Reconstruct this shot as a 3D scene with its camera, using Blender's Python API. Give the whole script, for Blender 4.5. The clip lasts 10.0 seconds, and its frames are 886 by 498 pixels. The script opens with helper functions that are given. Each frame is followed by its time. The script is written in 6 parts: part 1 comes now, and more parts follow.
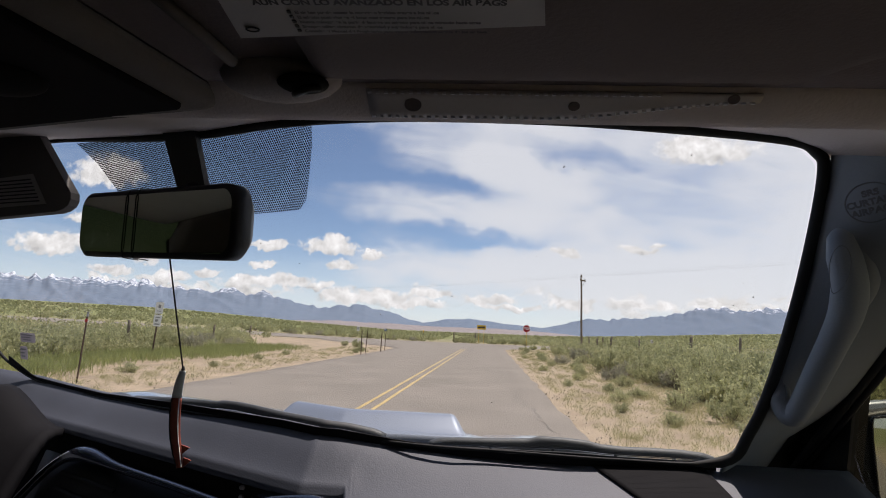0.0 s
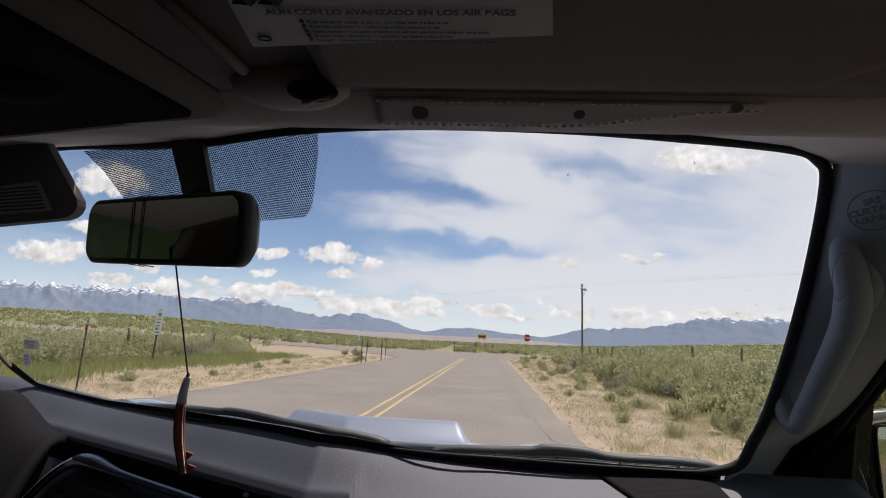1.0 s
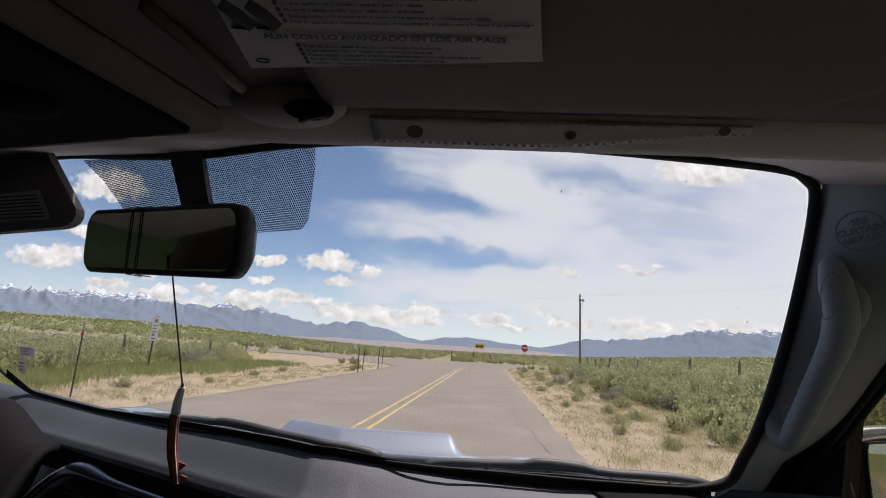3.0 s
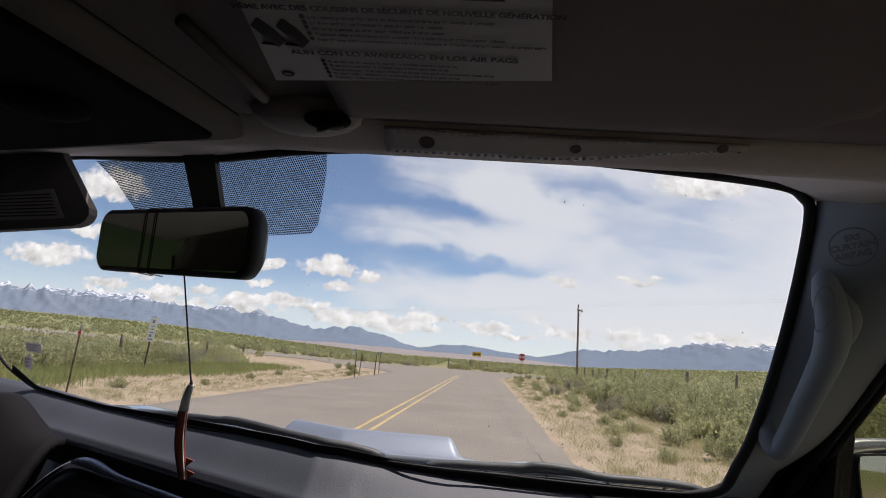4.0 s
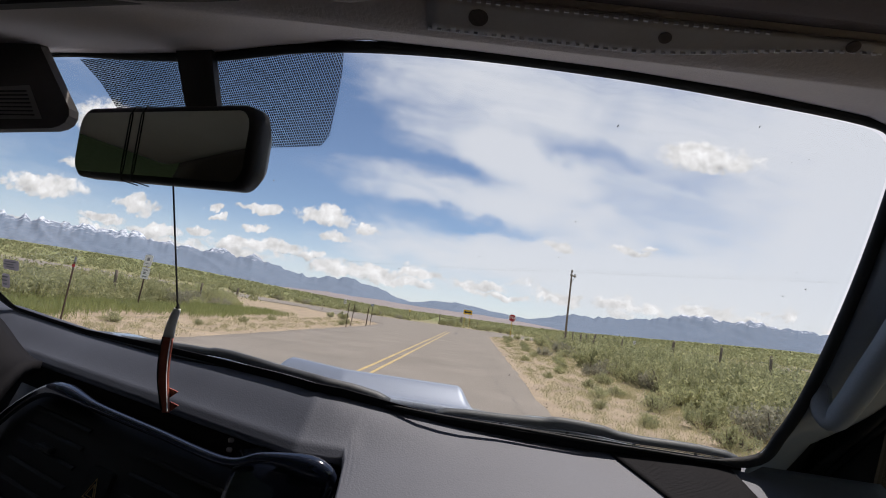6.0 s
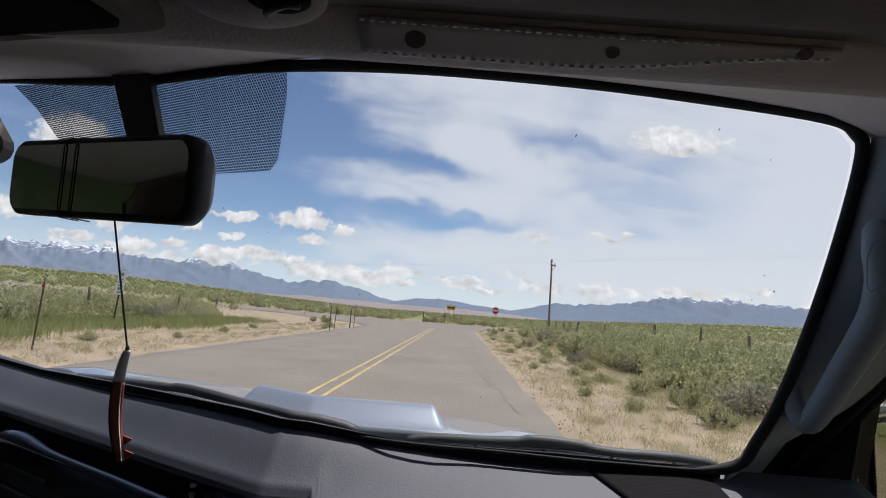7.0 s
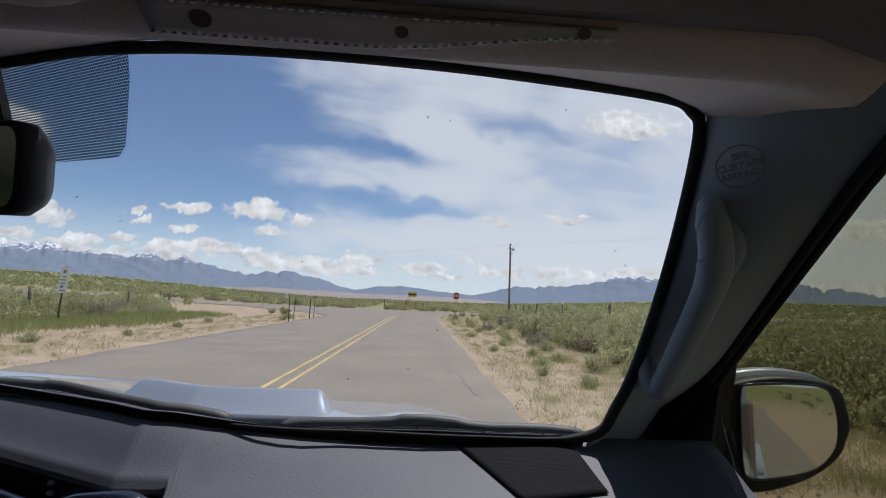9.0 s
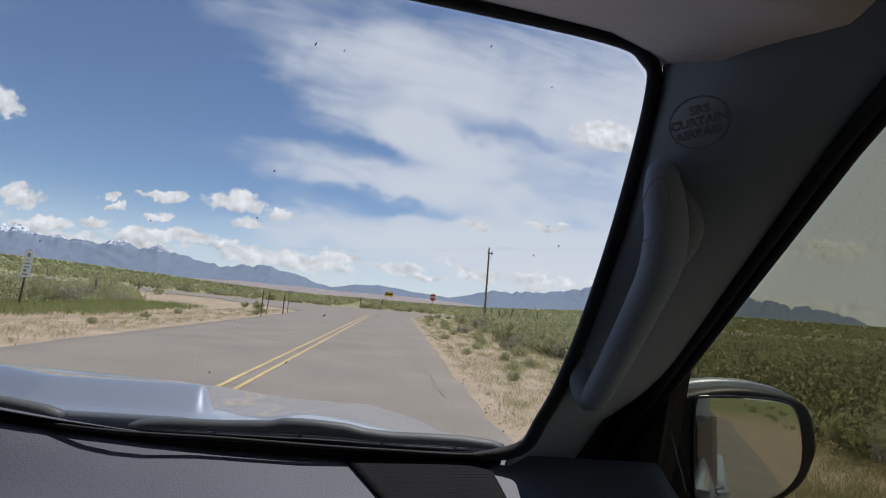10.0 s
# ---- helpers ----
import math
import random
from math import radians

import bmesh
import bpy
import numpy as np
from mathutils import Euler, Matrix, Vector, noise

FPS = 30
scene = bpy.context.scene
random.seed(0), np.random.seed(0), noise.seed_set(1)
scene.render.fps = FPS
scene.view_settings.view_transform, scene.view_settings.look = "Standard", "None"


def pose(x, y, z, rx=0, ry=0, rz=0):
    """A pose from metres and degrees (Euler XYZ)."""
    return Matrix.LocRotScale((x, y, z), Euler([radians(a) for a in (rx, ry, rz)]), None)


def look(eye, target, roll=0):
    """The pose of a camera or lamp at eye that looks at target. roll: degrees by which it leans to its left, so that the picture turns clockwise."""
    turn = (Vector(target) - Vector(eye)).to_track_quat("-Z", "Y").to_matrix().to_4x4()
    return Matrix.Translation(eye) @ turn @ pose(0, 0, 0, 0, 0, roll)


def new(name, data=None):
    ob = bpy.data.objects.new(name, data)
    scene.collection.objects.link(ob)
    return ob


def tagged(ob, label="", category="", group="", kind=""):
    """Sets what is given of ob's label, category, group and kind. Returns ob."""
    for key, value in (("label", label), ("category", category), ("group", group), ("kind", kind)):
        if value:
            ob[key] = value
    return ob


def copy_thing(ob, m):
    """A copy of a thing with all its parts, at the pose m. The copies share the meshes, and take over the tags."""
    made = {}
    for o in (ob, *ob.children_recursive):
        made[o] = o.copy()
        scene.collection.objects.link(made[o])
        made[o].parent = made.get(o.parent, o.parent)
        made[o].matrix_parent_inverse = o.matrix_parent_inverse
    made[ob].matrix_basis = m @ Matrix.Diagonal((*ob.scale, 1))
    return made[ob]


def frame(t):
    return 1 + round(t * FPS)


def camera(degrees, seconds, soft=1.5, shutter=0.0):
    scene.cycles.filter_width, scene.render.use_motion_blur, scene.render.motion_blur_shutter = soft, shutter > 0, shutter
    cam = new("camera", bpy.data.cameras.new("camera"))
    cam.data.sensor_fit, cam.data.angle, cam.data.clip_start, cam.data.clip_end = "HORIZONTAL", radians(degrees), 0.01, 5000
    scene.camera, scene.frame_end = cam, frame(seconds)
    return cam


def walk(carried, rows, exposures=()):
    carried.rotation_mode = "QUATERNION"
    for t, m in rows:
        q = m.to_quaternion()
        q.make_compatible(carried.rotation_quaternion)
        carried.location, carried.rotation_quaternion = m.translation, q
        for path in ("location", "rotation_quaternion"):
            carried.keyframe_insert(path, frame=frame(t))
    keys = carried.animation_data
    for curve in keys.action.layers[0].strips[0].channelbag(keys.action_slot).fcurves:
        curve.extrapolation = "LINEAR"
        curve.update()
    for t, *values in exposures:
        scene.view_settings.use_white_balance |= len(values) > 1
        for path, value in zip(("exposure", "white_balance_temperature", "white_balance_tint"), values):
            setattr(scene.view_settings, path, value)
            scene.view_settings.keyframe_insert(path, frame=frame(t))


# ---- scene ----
cam = camera(78.87, 10.0, soft=1.0)
PATH = [
    (0, look((0.2951, 0.4006, 1.4976), (-0.3386, 10.2655, 3.0083), 2.39)),
    (0.5, look((0.2991, 0.3994, 1.4984), (-0.3750, 10.2453, 3.1123), 1.69)),
    (1, look((0.2917, 0.3977, 1.4954), (-0.3588, 10.2354, 3.1676), 2.54)),
    (1.5, look((0.2913, 0.4139, 1.4901), (-0.3347, 10.2766, 3.0186), 3.10)),
    (2, look((0.2932, 0.4083, 1.4944), (-0.3365, 10.2755, 2.9922), 2.55)),
    (2.5, look((0.2889, 0.3861, 1.4996), (-0.3439, 10.2250, 3.1717), 2.95)),
    (3, look((0.2954, 0.3919, 1.4992), (-0.3329, 10.2014, 3.3373), 3.17)),
    (4.5, look((0.2883, 0.3723, 1.4943), (-0.3417, 10.1553, 3.4681), 4.94)),
    (5, look((0.2836, 0.3771, 1.4898), (-0.3799, 10.1860, 3.3188), 5.79)),
    (5.5, look((0.2634, 0.4203, 1.4718), (-0.3108, 10.3212, 2.7534), 9.01)),
    (7, look((0.2776, 0.4589, 1.5014), (0.1694, 10.3896, 2.6713), 4.45)),
    (7.5, look((0.2977, 0.4812, 1.5087), (0.4071, 10.4268, 2.5438), 3.55)),
    (8, look((0.3453, 0.4995, 1.5199), (0.4567, 10.4702, 2.2776), 0.37)),
    (8.5, look((0.3564, 0.4704, 1.5038), (0.6106, 10.4278, 2.3898), 3.00)),
    (9, look((0.3580, 0.4540, 1.5025), (1.0003, 10.3864, 2.4696), 2.40)),
    (9.5, look((0.3934, 0.5470, 1.4930), (1.1022, 10.4919, 2.2661), 5.24)),
    (10, look((0.4230, 0.5365, 1.4925), (1.4456, 10.4317, 2.5117), 4.80)),
]
walk(cam, PATH, ((0, 0.50, 6880, 18), (5.0, 0.50, 6880, 18), (5.7, 0.49, 6800, 17), (7.5, 0.38, 6450, 15), (10, 0.30, 6350, 15)))

# ---- world, sun, exposure ----
SUN_ELEV, SUN_AZ = 66.0, 38.0   # height above the horizon; bearing from straight ahead, left is negative


def lit_world():
    w = bpy.data.worlds.new("world")
    scene.world = w
    w.use_nodes = True
    nt = w.node_tree
    nt.nodes.clear()
    N, L = nt.nodes.new, nt.links.new

    def val(op, a, b=None, c=None, clamp=False):
        n = N("ShaderNodeMath")
        n.operation, n.use_clamp = op, clamp
        for i, v in enumerate((a, b, c)):
            if v is None:
                continue
            if isinstance(v, (int, float)):
                n.inputs[i].default_value = v
            else:
                L(v, n.inputs[i])
        return n.outputs[0]

    def ramp(x, lo, hi, a=0.0, b=1.0):
        n = N("ShaderNodeMapRange")
        n.interpolation_type = "SMOOTHSTEP"
        L(x, n.inputs[0])
        for i, v in enumerate((lo, hi, a, b)):
            n.inputs[i + 1].default_value = v
        return n.outputs[0]

    def mix(f, a, b):
        n = N("ShaderNodeMix")
        n.data_type = "RGBA"
        for s, v in ((0, f), (6, a), (7, b)):
            if isinstance(v, (int, float)):
                n.inputs[s].default_value = v
            elif isinstance(v, tuple):
                n.inputs[s].default_value = v
            else:
                L(v, n.inputs[s])
        return n.outputs[2]

    def noise_at(vec, scale, detail=5.0, rough=0.55, dist=0.0):
        n = N("ShaderNodeTexNoise")
        n.inputs["Scale"].default_value = scale
        n.inputs["Detail"].default_value = detail
        n.inputs["Roughness"].default_value = rough
        n.inputs["Distortion"].default_value = dist
        L(vec, n.inputs["Vector"])
        return n.outputs["Fac"]

    sky = N("ShaderNodeTexSky")
    sky.sky_type, sky.sun_disc = "NISHITA", False
    sky.sun_elevation, sky.sun_rotation = radians(SUN_ELEV), radians(SUN_AZ)
    sky.altitude, sky.air_density, sky.dust_density, sky.ozone_density = 2300, 1.0, 0.6, 1.5
    co = N("ShaderNodeTexCoord").outputs["Generated"]
    xyz = N("ShaderNodeSeparateXYZ")
    L(co, xyz.inputs[0])
    x, y, z = xyz.outputs
    ahead = ramp(y, 0.05, 0.25)
    depth = val("MAXIMUM", y, 0.08)
    u, v = val("DIVIDE", x, depth), val("DIVIDE", z, depth)
    plane = N("ShaderNodeCombineXYZ")
    L(u, plane.inputs[0]), L(v, plane.inputs[1])
    flat = plane.outputs[0]
    wn = N("ShaderNodeTexNoise")
    wn.inputs["Scale"].default_value, wn.inputs["Detail"].default_value, wn.inputs["Roughness"].default_value = 24.0, 7.0, 0.62
    L(flat, wn.inputs["Vector"])
    ws = N("ShaderNodeSeparateColor")
    L(wn.outputs["Color"], ws.inputs[0])
    uw = val("ADD", u, val("MULTIPLY", val("SUBTRACT", ws.outputs[0], 0.5), 0.085))
    vw = val("ADD", v, val("MULTIPLY", val("SUBTRACT", ws.outputs[1], 0.5), 0.055))
    # high thin veil: overhead layer in perspective, thicker to the right
    up = val("MAXIMUM", z, 0.03)
    lay = N("ShaderNodeCombineXYZ")
    L(val("DIVIDE", x, val("ADD", up, 0.12)), lay.inputs[0])
    L(val("MULTIPLY", val("DIVIDE", y, val("ADD", up, 0.12)), 0.75), lay.inputs[1])
    big = noise_at(lay.outputs[0], 0.9, 6, 0.55, 0.6)
    fine = noise_at(lay.outputs[0], 3.2, 8, 0.6, 0.9)
    vwarp = N("ShaderNodeTexNoise")
    vwarp.inputs["Scale"].default_value, vwarp.inputs["Detail"].default_value, vwarp.inputs["Roughness"].default_value = 5.0, 7.0, 0.58
    L(flat, vwarp.inputs["Vector"])
    vs = N("ShaderNodeSeparateColor")
    L(vwarp.outputs["Color"], vs.inputs[0])
    uv_, vv_ = (val("ADD", c, val("MULTIPLY", val("SUBTRACT", vs.outputs[k], 0.5), w)) for k, c, w in ((0, u, 0.30), (1, v, 0.12)))

    def patch(cu, cv, su, sv, slope, amount):
        """A soft oval sheet of thin cloud, or of clear sky where the amount is negative."""
        du = val("DIVIDE", val("SUBTRACT", uv_, cu), su)
        dv = val("DIVIDE", val("SUBTRACT", val("SUBTRACT", vv_, cv), val("MULTIPLY", val("SUBTRACT", uv_, cu), slope)), sv)
        return val("MULTIPLY", ramp(val("ADD", val("MULTIPLY", du, du), val("MULTIPLY", dv, dv)), 0.0, 1.9, 1, 0), amount)

    sheets = None
    for row in ((-0.02, 0.41, 0.20, 0.11, 0.10, 0.52), (0.07, 0.300, 0.12, 0.045, -0.25, 0.60), (-0.06, 0.224, 0.30, 0.046, -0.10, 0.66),
                (0.30, 0.10, 0.46, 0.060, 0.0, 0.62), (-0.02, 0.125, 0.26, 0.030, 0.0, 0.40), (0.55, 0.26, 0.48, 0.25, 0.0, 0.62),
                (0.34, 0.47, 0.36, 0.12, 0.0, 0.34), (-0.20, 0.50, 0.20, 0.10, 0.0, 0.25), (1.1, 0.3, 0.5, 0.4, 0.0, 0.8),
                (-0.14, 0.278, 0.20, 0.024, -0.05, -0.30), (-0.02, 0.176, 0.130, 0.014, -0.10, -0.46), (-0.46, 0.30, 0.26, 0.20, 0.0, -0.45), (0.16, 0.355, 0.13, 0.022, -0.2, -0.26)):
        one = patch(*row)
        sheets = one if sheets is None else val("ADD", sheets, one)
    drawn = N("ShaderNodeCombineXYZ")
    L(val("MULTIPLY", u, 1.6), drawn.inputs[0]), L(val("MULTIPLY", val("ADD", v, val("MULTIPLY", u, 0.12)), 8.0), drawn.inputs[1])
    wisps = noise_at(drawn.outputs[0], 2.6, 7, 0.6, 0.8)
    loose = val("ADD", val("MULTIPLY", val("SUBTRACT", big, 0.5), 0.6), val("ADD", val("MULTIPLY", val("SUBTRACT", fine, 0.5), 0.55), val("MULTIPLY", val("SUBTRACT", wisps, 0.5), 0.75)))
    back = val("SUBTRACT", 1.0, ahead)
    veil = val("ADD", val("ADD", val("MULTIPLY", sheets, ahead), val("MULTIPLY", back, 0.35)), loose)
    veil = ramp(veil, -0.16, 0.98)
    # a few heaped clouds and a bank along the horizon
    puff_n = noise_at(flat, 42.0, 6, 0.62, 0.15)
    puff_b = noise_at(flat, 9.0, 4, 0.6, 0.1)
    bump = val("ADD", val("MULTIPLY", val("SUBTRACT", puff_n, 0.5), 1.1), val("MULTIPLY", val("SUBTRACT", puff_b, 0.5), 1.0))
    heap, shade = None, None
    heaps = ((0.418, 0.358, 0.108, 0.036), (-0.74, 0.285, 0.088, 0.048), (-0.765, 0.190, 0.045, 0.016), (-0.84, 0.137, 0.088, 0.027), (-0.405, 0.150, 0.052, 0.012),
             (-0.413, 0.114, 0.038, 0.008), (-0.280, 0.151, 0.055, 0.025), (-0.194, 0.141, 0.036, 0.014), (-0.260, 0.115, 0.034, 0.014), (-0.645, 0.126, 0.045, 0.020),
             (-0.49, 0.142, 0.018, 0.009), (-0.484, 0.122, 0.019, 0.009), (0.165, 0.151, 0.034, 0.013), (0.303, 0.160, 0.050, 0.009), (-1.1, 0.2, 0.12, 0.05),
             (0.9, 0.17, 0.10, 0.03), (1.2, 0.3, 0.16, 0.05), (0.33, 0.172, 0.02, 0.008))
    low_row = ((-0.709, 0.092, 0.050, 0.015), (-0.605, 0.080, 0.060, 0.016), (-0.513, 0.092, 0.026, 0.012), (-0.438, 0.077, 0.060, 0.015), (-0.351, 0.081, 0.058, 0.016),
               (-0.296, 0.070, 0.036, 0.014), (-0.241, 0.060, 0.030, 0.013), (-0.146, 0.062, 0.046, 0.011), (-0.083, 0.066, 0.044, 0.013), (-0.124, 0.048, 0.068, 0.010),
               (0.043, 0.061, 0.040, 0.013), (0.069, 0.045, 0.064, 0.008), (0.201, 0.064, 0.034, 0.010), (0.267, 0.063, 0.044, 0.013), (0.436, 0.067, 0.044, 0.009), (0.524, 0.067, 0.034, 0.009))
    clouds = heaps + low_row
    for cu, cv, cw, ch in clouds:
        du = val("DIVIDE", val("SUBTRACT", uw, cu), cw)
        dv = val("DIVIDE", val("SUBTRACT", vw, cv), ch)
        low = val("MULTIPLY", val("MINIMUM", dv, 0.0), 0.8)
        r2 = val("ADD", val("MULTIPLY", du, du), val("ADD", val("MULTIPLY", dv, dv), val("MULTIPLY", low, low)))
        one = val("SUBTRACT", 1.0, r2)
        heap = one if heap is None else val("MAXIMUM", heap, one)
        s = val("MULTIPLY", val("ADD", dv, 0.2), ramp(r2, 0.0, 2.0, 1, 0))
        shade = s if shade is None else val("ADD", shade, s)
    heap = val("MAXIMUM", heap, -3.0)
    stretch = N("ShaderNodeCombineXYZ")
    L(uw, stretch.inputs[0]), L(val("MULTIPLY", vw, 2.4), stretch.inputs[1])
    band_n = noise_at(stretch.outputs[0], 12.0, 5, 0.6, 0.0)
    band = val("SUBTRACT", 1.0, val("ABSOLUTE", val("DIVIDE", val("SUBTRACT", vw, 0.060), 0.030)))
    band = val("ADD", val("MULTIPLY", band, 0.70), val("SUBTRACT", val("MULTIPLY", band_n, 4.4), 2.62))
    cover = val("MULTIPLY", ramp(val("ADD", heap, val("MULTIPLY", bump, 1.6)), -0.05, 0.6), ahead)
    bank = val("MULTIPLY", val("MULTIPLY", ramp(band, -0.08, 0.42), ramp(v, 0.02, 0.04)), ahead)
    lift = N("ShaderNodeVectorMath")
    lift.operation = "ADD"
    L(flat, lift.inputs[0])
    lift.inputs[1].default_value = (0.006, 0.011, 0.0)
    relief = val("MULTIPLY", val("SUBTRACT", noise_at(flat, 30.0, 5, 0.6), noise_at(lift.outputs[0], 30.0, 5, 0.6)), 0.8)
    white = val("ADD", val("ADD", 0.72, relief), val("MULTIPLY", val("ADD", val("MULTIPLY", shade, 0.10), val("MULTIPLY", bump, 0.24)), 1.0))
    wc = N("ShaderNodeCombineXYZ")
    L(val("MULTIPLY", white, 0.97), wc.inputs[0]), L(val("MULTIPLY", white, 0.985), wc.inputs[1]), L(white, wc.inputs[2])
    scaled = N("ShaderNodeVectorMath")
    scaled.operation = "SCALE"
    L(wc.outputs[0], scaled.inputs[0])
    scaled.inputs["Scale"].default_value = CLOUD
    blue = N("ShaderNodeVectorMath")
    blue.operation = "SCALE"
    L(sky.outputs[0], blue.inputs[0])
    blue.inputs["Scale"].default_value = SKY
    tint = mix(1.0, blue.outputs[0], blue.outputs[0])
    haze = ramp(z, 0.0, 0.16, 0.62, 0.0)
    base = mix(haze, tint, (0.66 * CLOUD, 0.74 * CLOUD, 0.84 * CLOUD, 1))
    base = mix(val("MULTIPLY", veil, 0.86), base, (0.70 * CLOUD, 0.73 * CLOUD, 0.77 * CLOUD, 1))
    base = mix(bank, base, scaled.outputs[0])
    base = mix(cover, base, scaled.outputs[0])
    bg = N("ShaderNodeBackground")
    L(base, bg.inputs[0])
    bg.inputs[1].default_value = 1.0
    out = N("ShaderNodeOutputWorld")
    L(bg.outputs[0], out.inputs[0])


SKY, CLOUD = 0.080, 0.84
lit_world()
sun = new("sun", bpy.data.lights.new("sun", "SUN"))
sun.data.energy, sun.data.angle, sun.data.color = 3.6, radians(0.53), (1.0, 0.955, 0.89)
a, e = radians(SUN_AZ), radians(SUN_ELEV)
sun.matrix_world = look((math.sin(a) * math.cos(e) * 50, math.cos(a) * math.cos(e) * 50, math.sin(e) * 50), (0, 0, 0))


# ---- materials ----
def material(name, rgb, rough=0.8, metal=0.0, vary=0.25, scale=8.0, fine=90.0, bump=0.15, spec=0.4, tint=None, island=0.0, random=0.0, coat=0.0):
    """A surface with stains at one scale and grain at another; island or random shift its lightness piece by piece."""
    m = bpy.data.materials.new(name)
    m.use_nodes = True
    nt = m.node_tree
    b = nt.nodes["Principled BSDF"]
    N, L = nt.nodes.new, nt.links.new
    co = N("ShaderNodeTexCoord").outputs["Object"]
    n1, n2 = N("ShaderNodeTexNoise"), N("ShaderNodeTexNoise")
    for n, s, d in ((n1, scale, 5), (n2, fine, 3)):
        n.inputs["Scale"].default_value, n.inputs["Detail"].default_value = s, d
        L(co, n.inputs["Vector"])
    mid = N("ShaderNodeMath")
    mid.operation = "MULTIPLY_ADD"
    L(n2.outputs["Fac"], mid.inputs[0])
    mid.inputs[1].default_value = 0.45
    L(n1.outputs["Fac"], mid.inputs[2])
    f = mid.outputs[0]
    for strength, kind in ((island, 0), (random, 1)):
        if strength:
            src = N("ShaderNodeNewGeometry").outputs["Random Per Island"] if kind == 0 else N("ShaderNodeObjectInfo").outputs["Random"]
            ad = N("ShaderNodeMath")
            ad.operation = "MULTIPLY_ADD"
            L(src, ad.inputs[0])
            ad.inputs[1].default_value = strength
            L(f, ad.inputs[2])
            f = ad.outputs[0]
    r = N("ShaderNodeMapRange")
    L(f, r.inputs[0])
    r.inputs[1].default_value, r.inputs[2].default_value = 0.35, 1.15 + island + random
    mx = N("ShaderNodeMix")
    mx.data_type = "RGBA"
    L(r.outputs[0], mx.inputs[0])
    lo = tuple(c * (1 - vary) for c in rgb)
    hi = tint if tint else tuple(min(0.95, c * (1 + vary)) for c in rgb)
    mx.inputs[6].default_value, mx.inputs[7].default_value = (*lo, 1), (*hi, 1)
    L(mx.outputs[2], b.inputs["Base Color"])
    b.inputs["Roughness"].default_value, b.inputs["Metallic"].default_value = rough, metal
    b.inputs["Specular IOR Level"].default_value = spec
    b.inputs["Coat Weight"].default_value = coat
    b.inputs["Coat Roughness"].default_value = 0.05
    if bump:
        bp = N("ShaderNodeBump")
        bp.inputs["Strength"].default_value, bp.inputs["Distance"].default_value = bump, 0.6 / fine
        L(n2.outputs["Fac"], bp.inputs["Height"])
        L(bp.outputs[0], b.inputs["Normal"])
    return m


def leafy(m, share=0.45):
    """Lets light through thin leaves."""
    nt = m.node_tree
    b = nt.nodes["Principled BSDF"]
    t, x = nt.nodes.new("ShaderNodeBsdfTranslucent"), nt.nodes.new("ShaderNodeMixShader")
    out = next(n for n in nt.nodes if n.type == "OUTPUT_MATERIAL")
    nt.links.new(b.inputs["Base Color"].links[0].from_socket, t.inputs[0])
    x.inputs[0].default_value = share
    nt.links.new(b.outputs[0], x.inputs[1]), nt.links.new(t.outputs[0], x.inputs[2]), nt.links.new(x.outputs[0], out.inputs[0])


def glass(name, rgb, gloss=0.03):
    m = bpy.data.materials.new(name)
    m.use_nodes = True
    nt = m.node_tree
    nt.nodes.clear()
    t, g, x, o = (nt.nodes.new("ShaderNode" + k) for k in ("BsdfTransparent", "BsdfGlossy", "MixShader", "OutputMaterial"))
    t.inputs[0].default_value = (*rgb, 1)
    g.inputs["Roughness"].default_value = 0.02
    x.inputs[0].default_value = gloss
    nt.links.new(t.outputs[0], x.inputs[1]), nt.links.new(g.outputs[0], x.inputs[2]), nt.links.new(x.outputs[0], o.inputs[0])
    return m


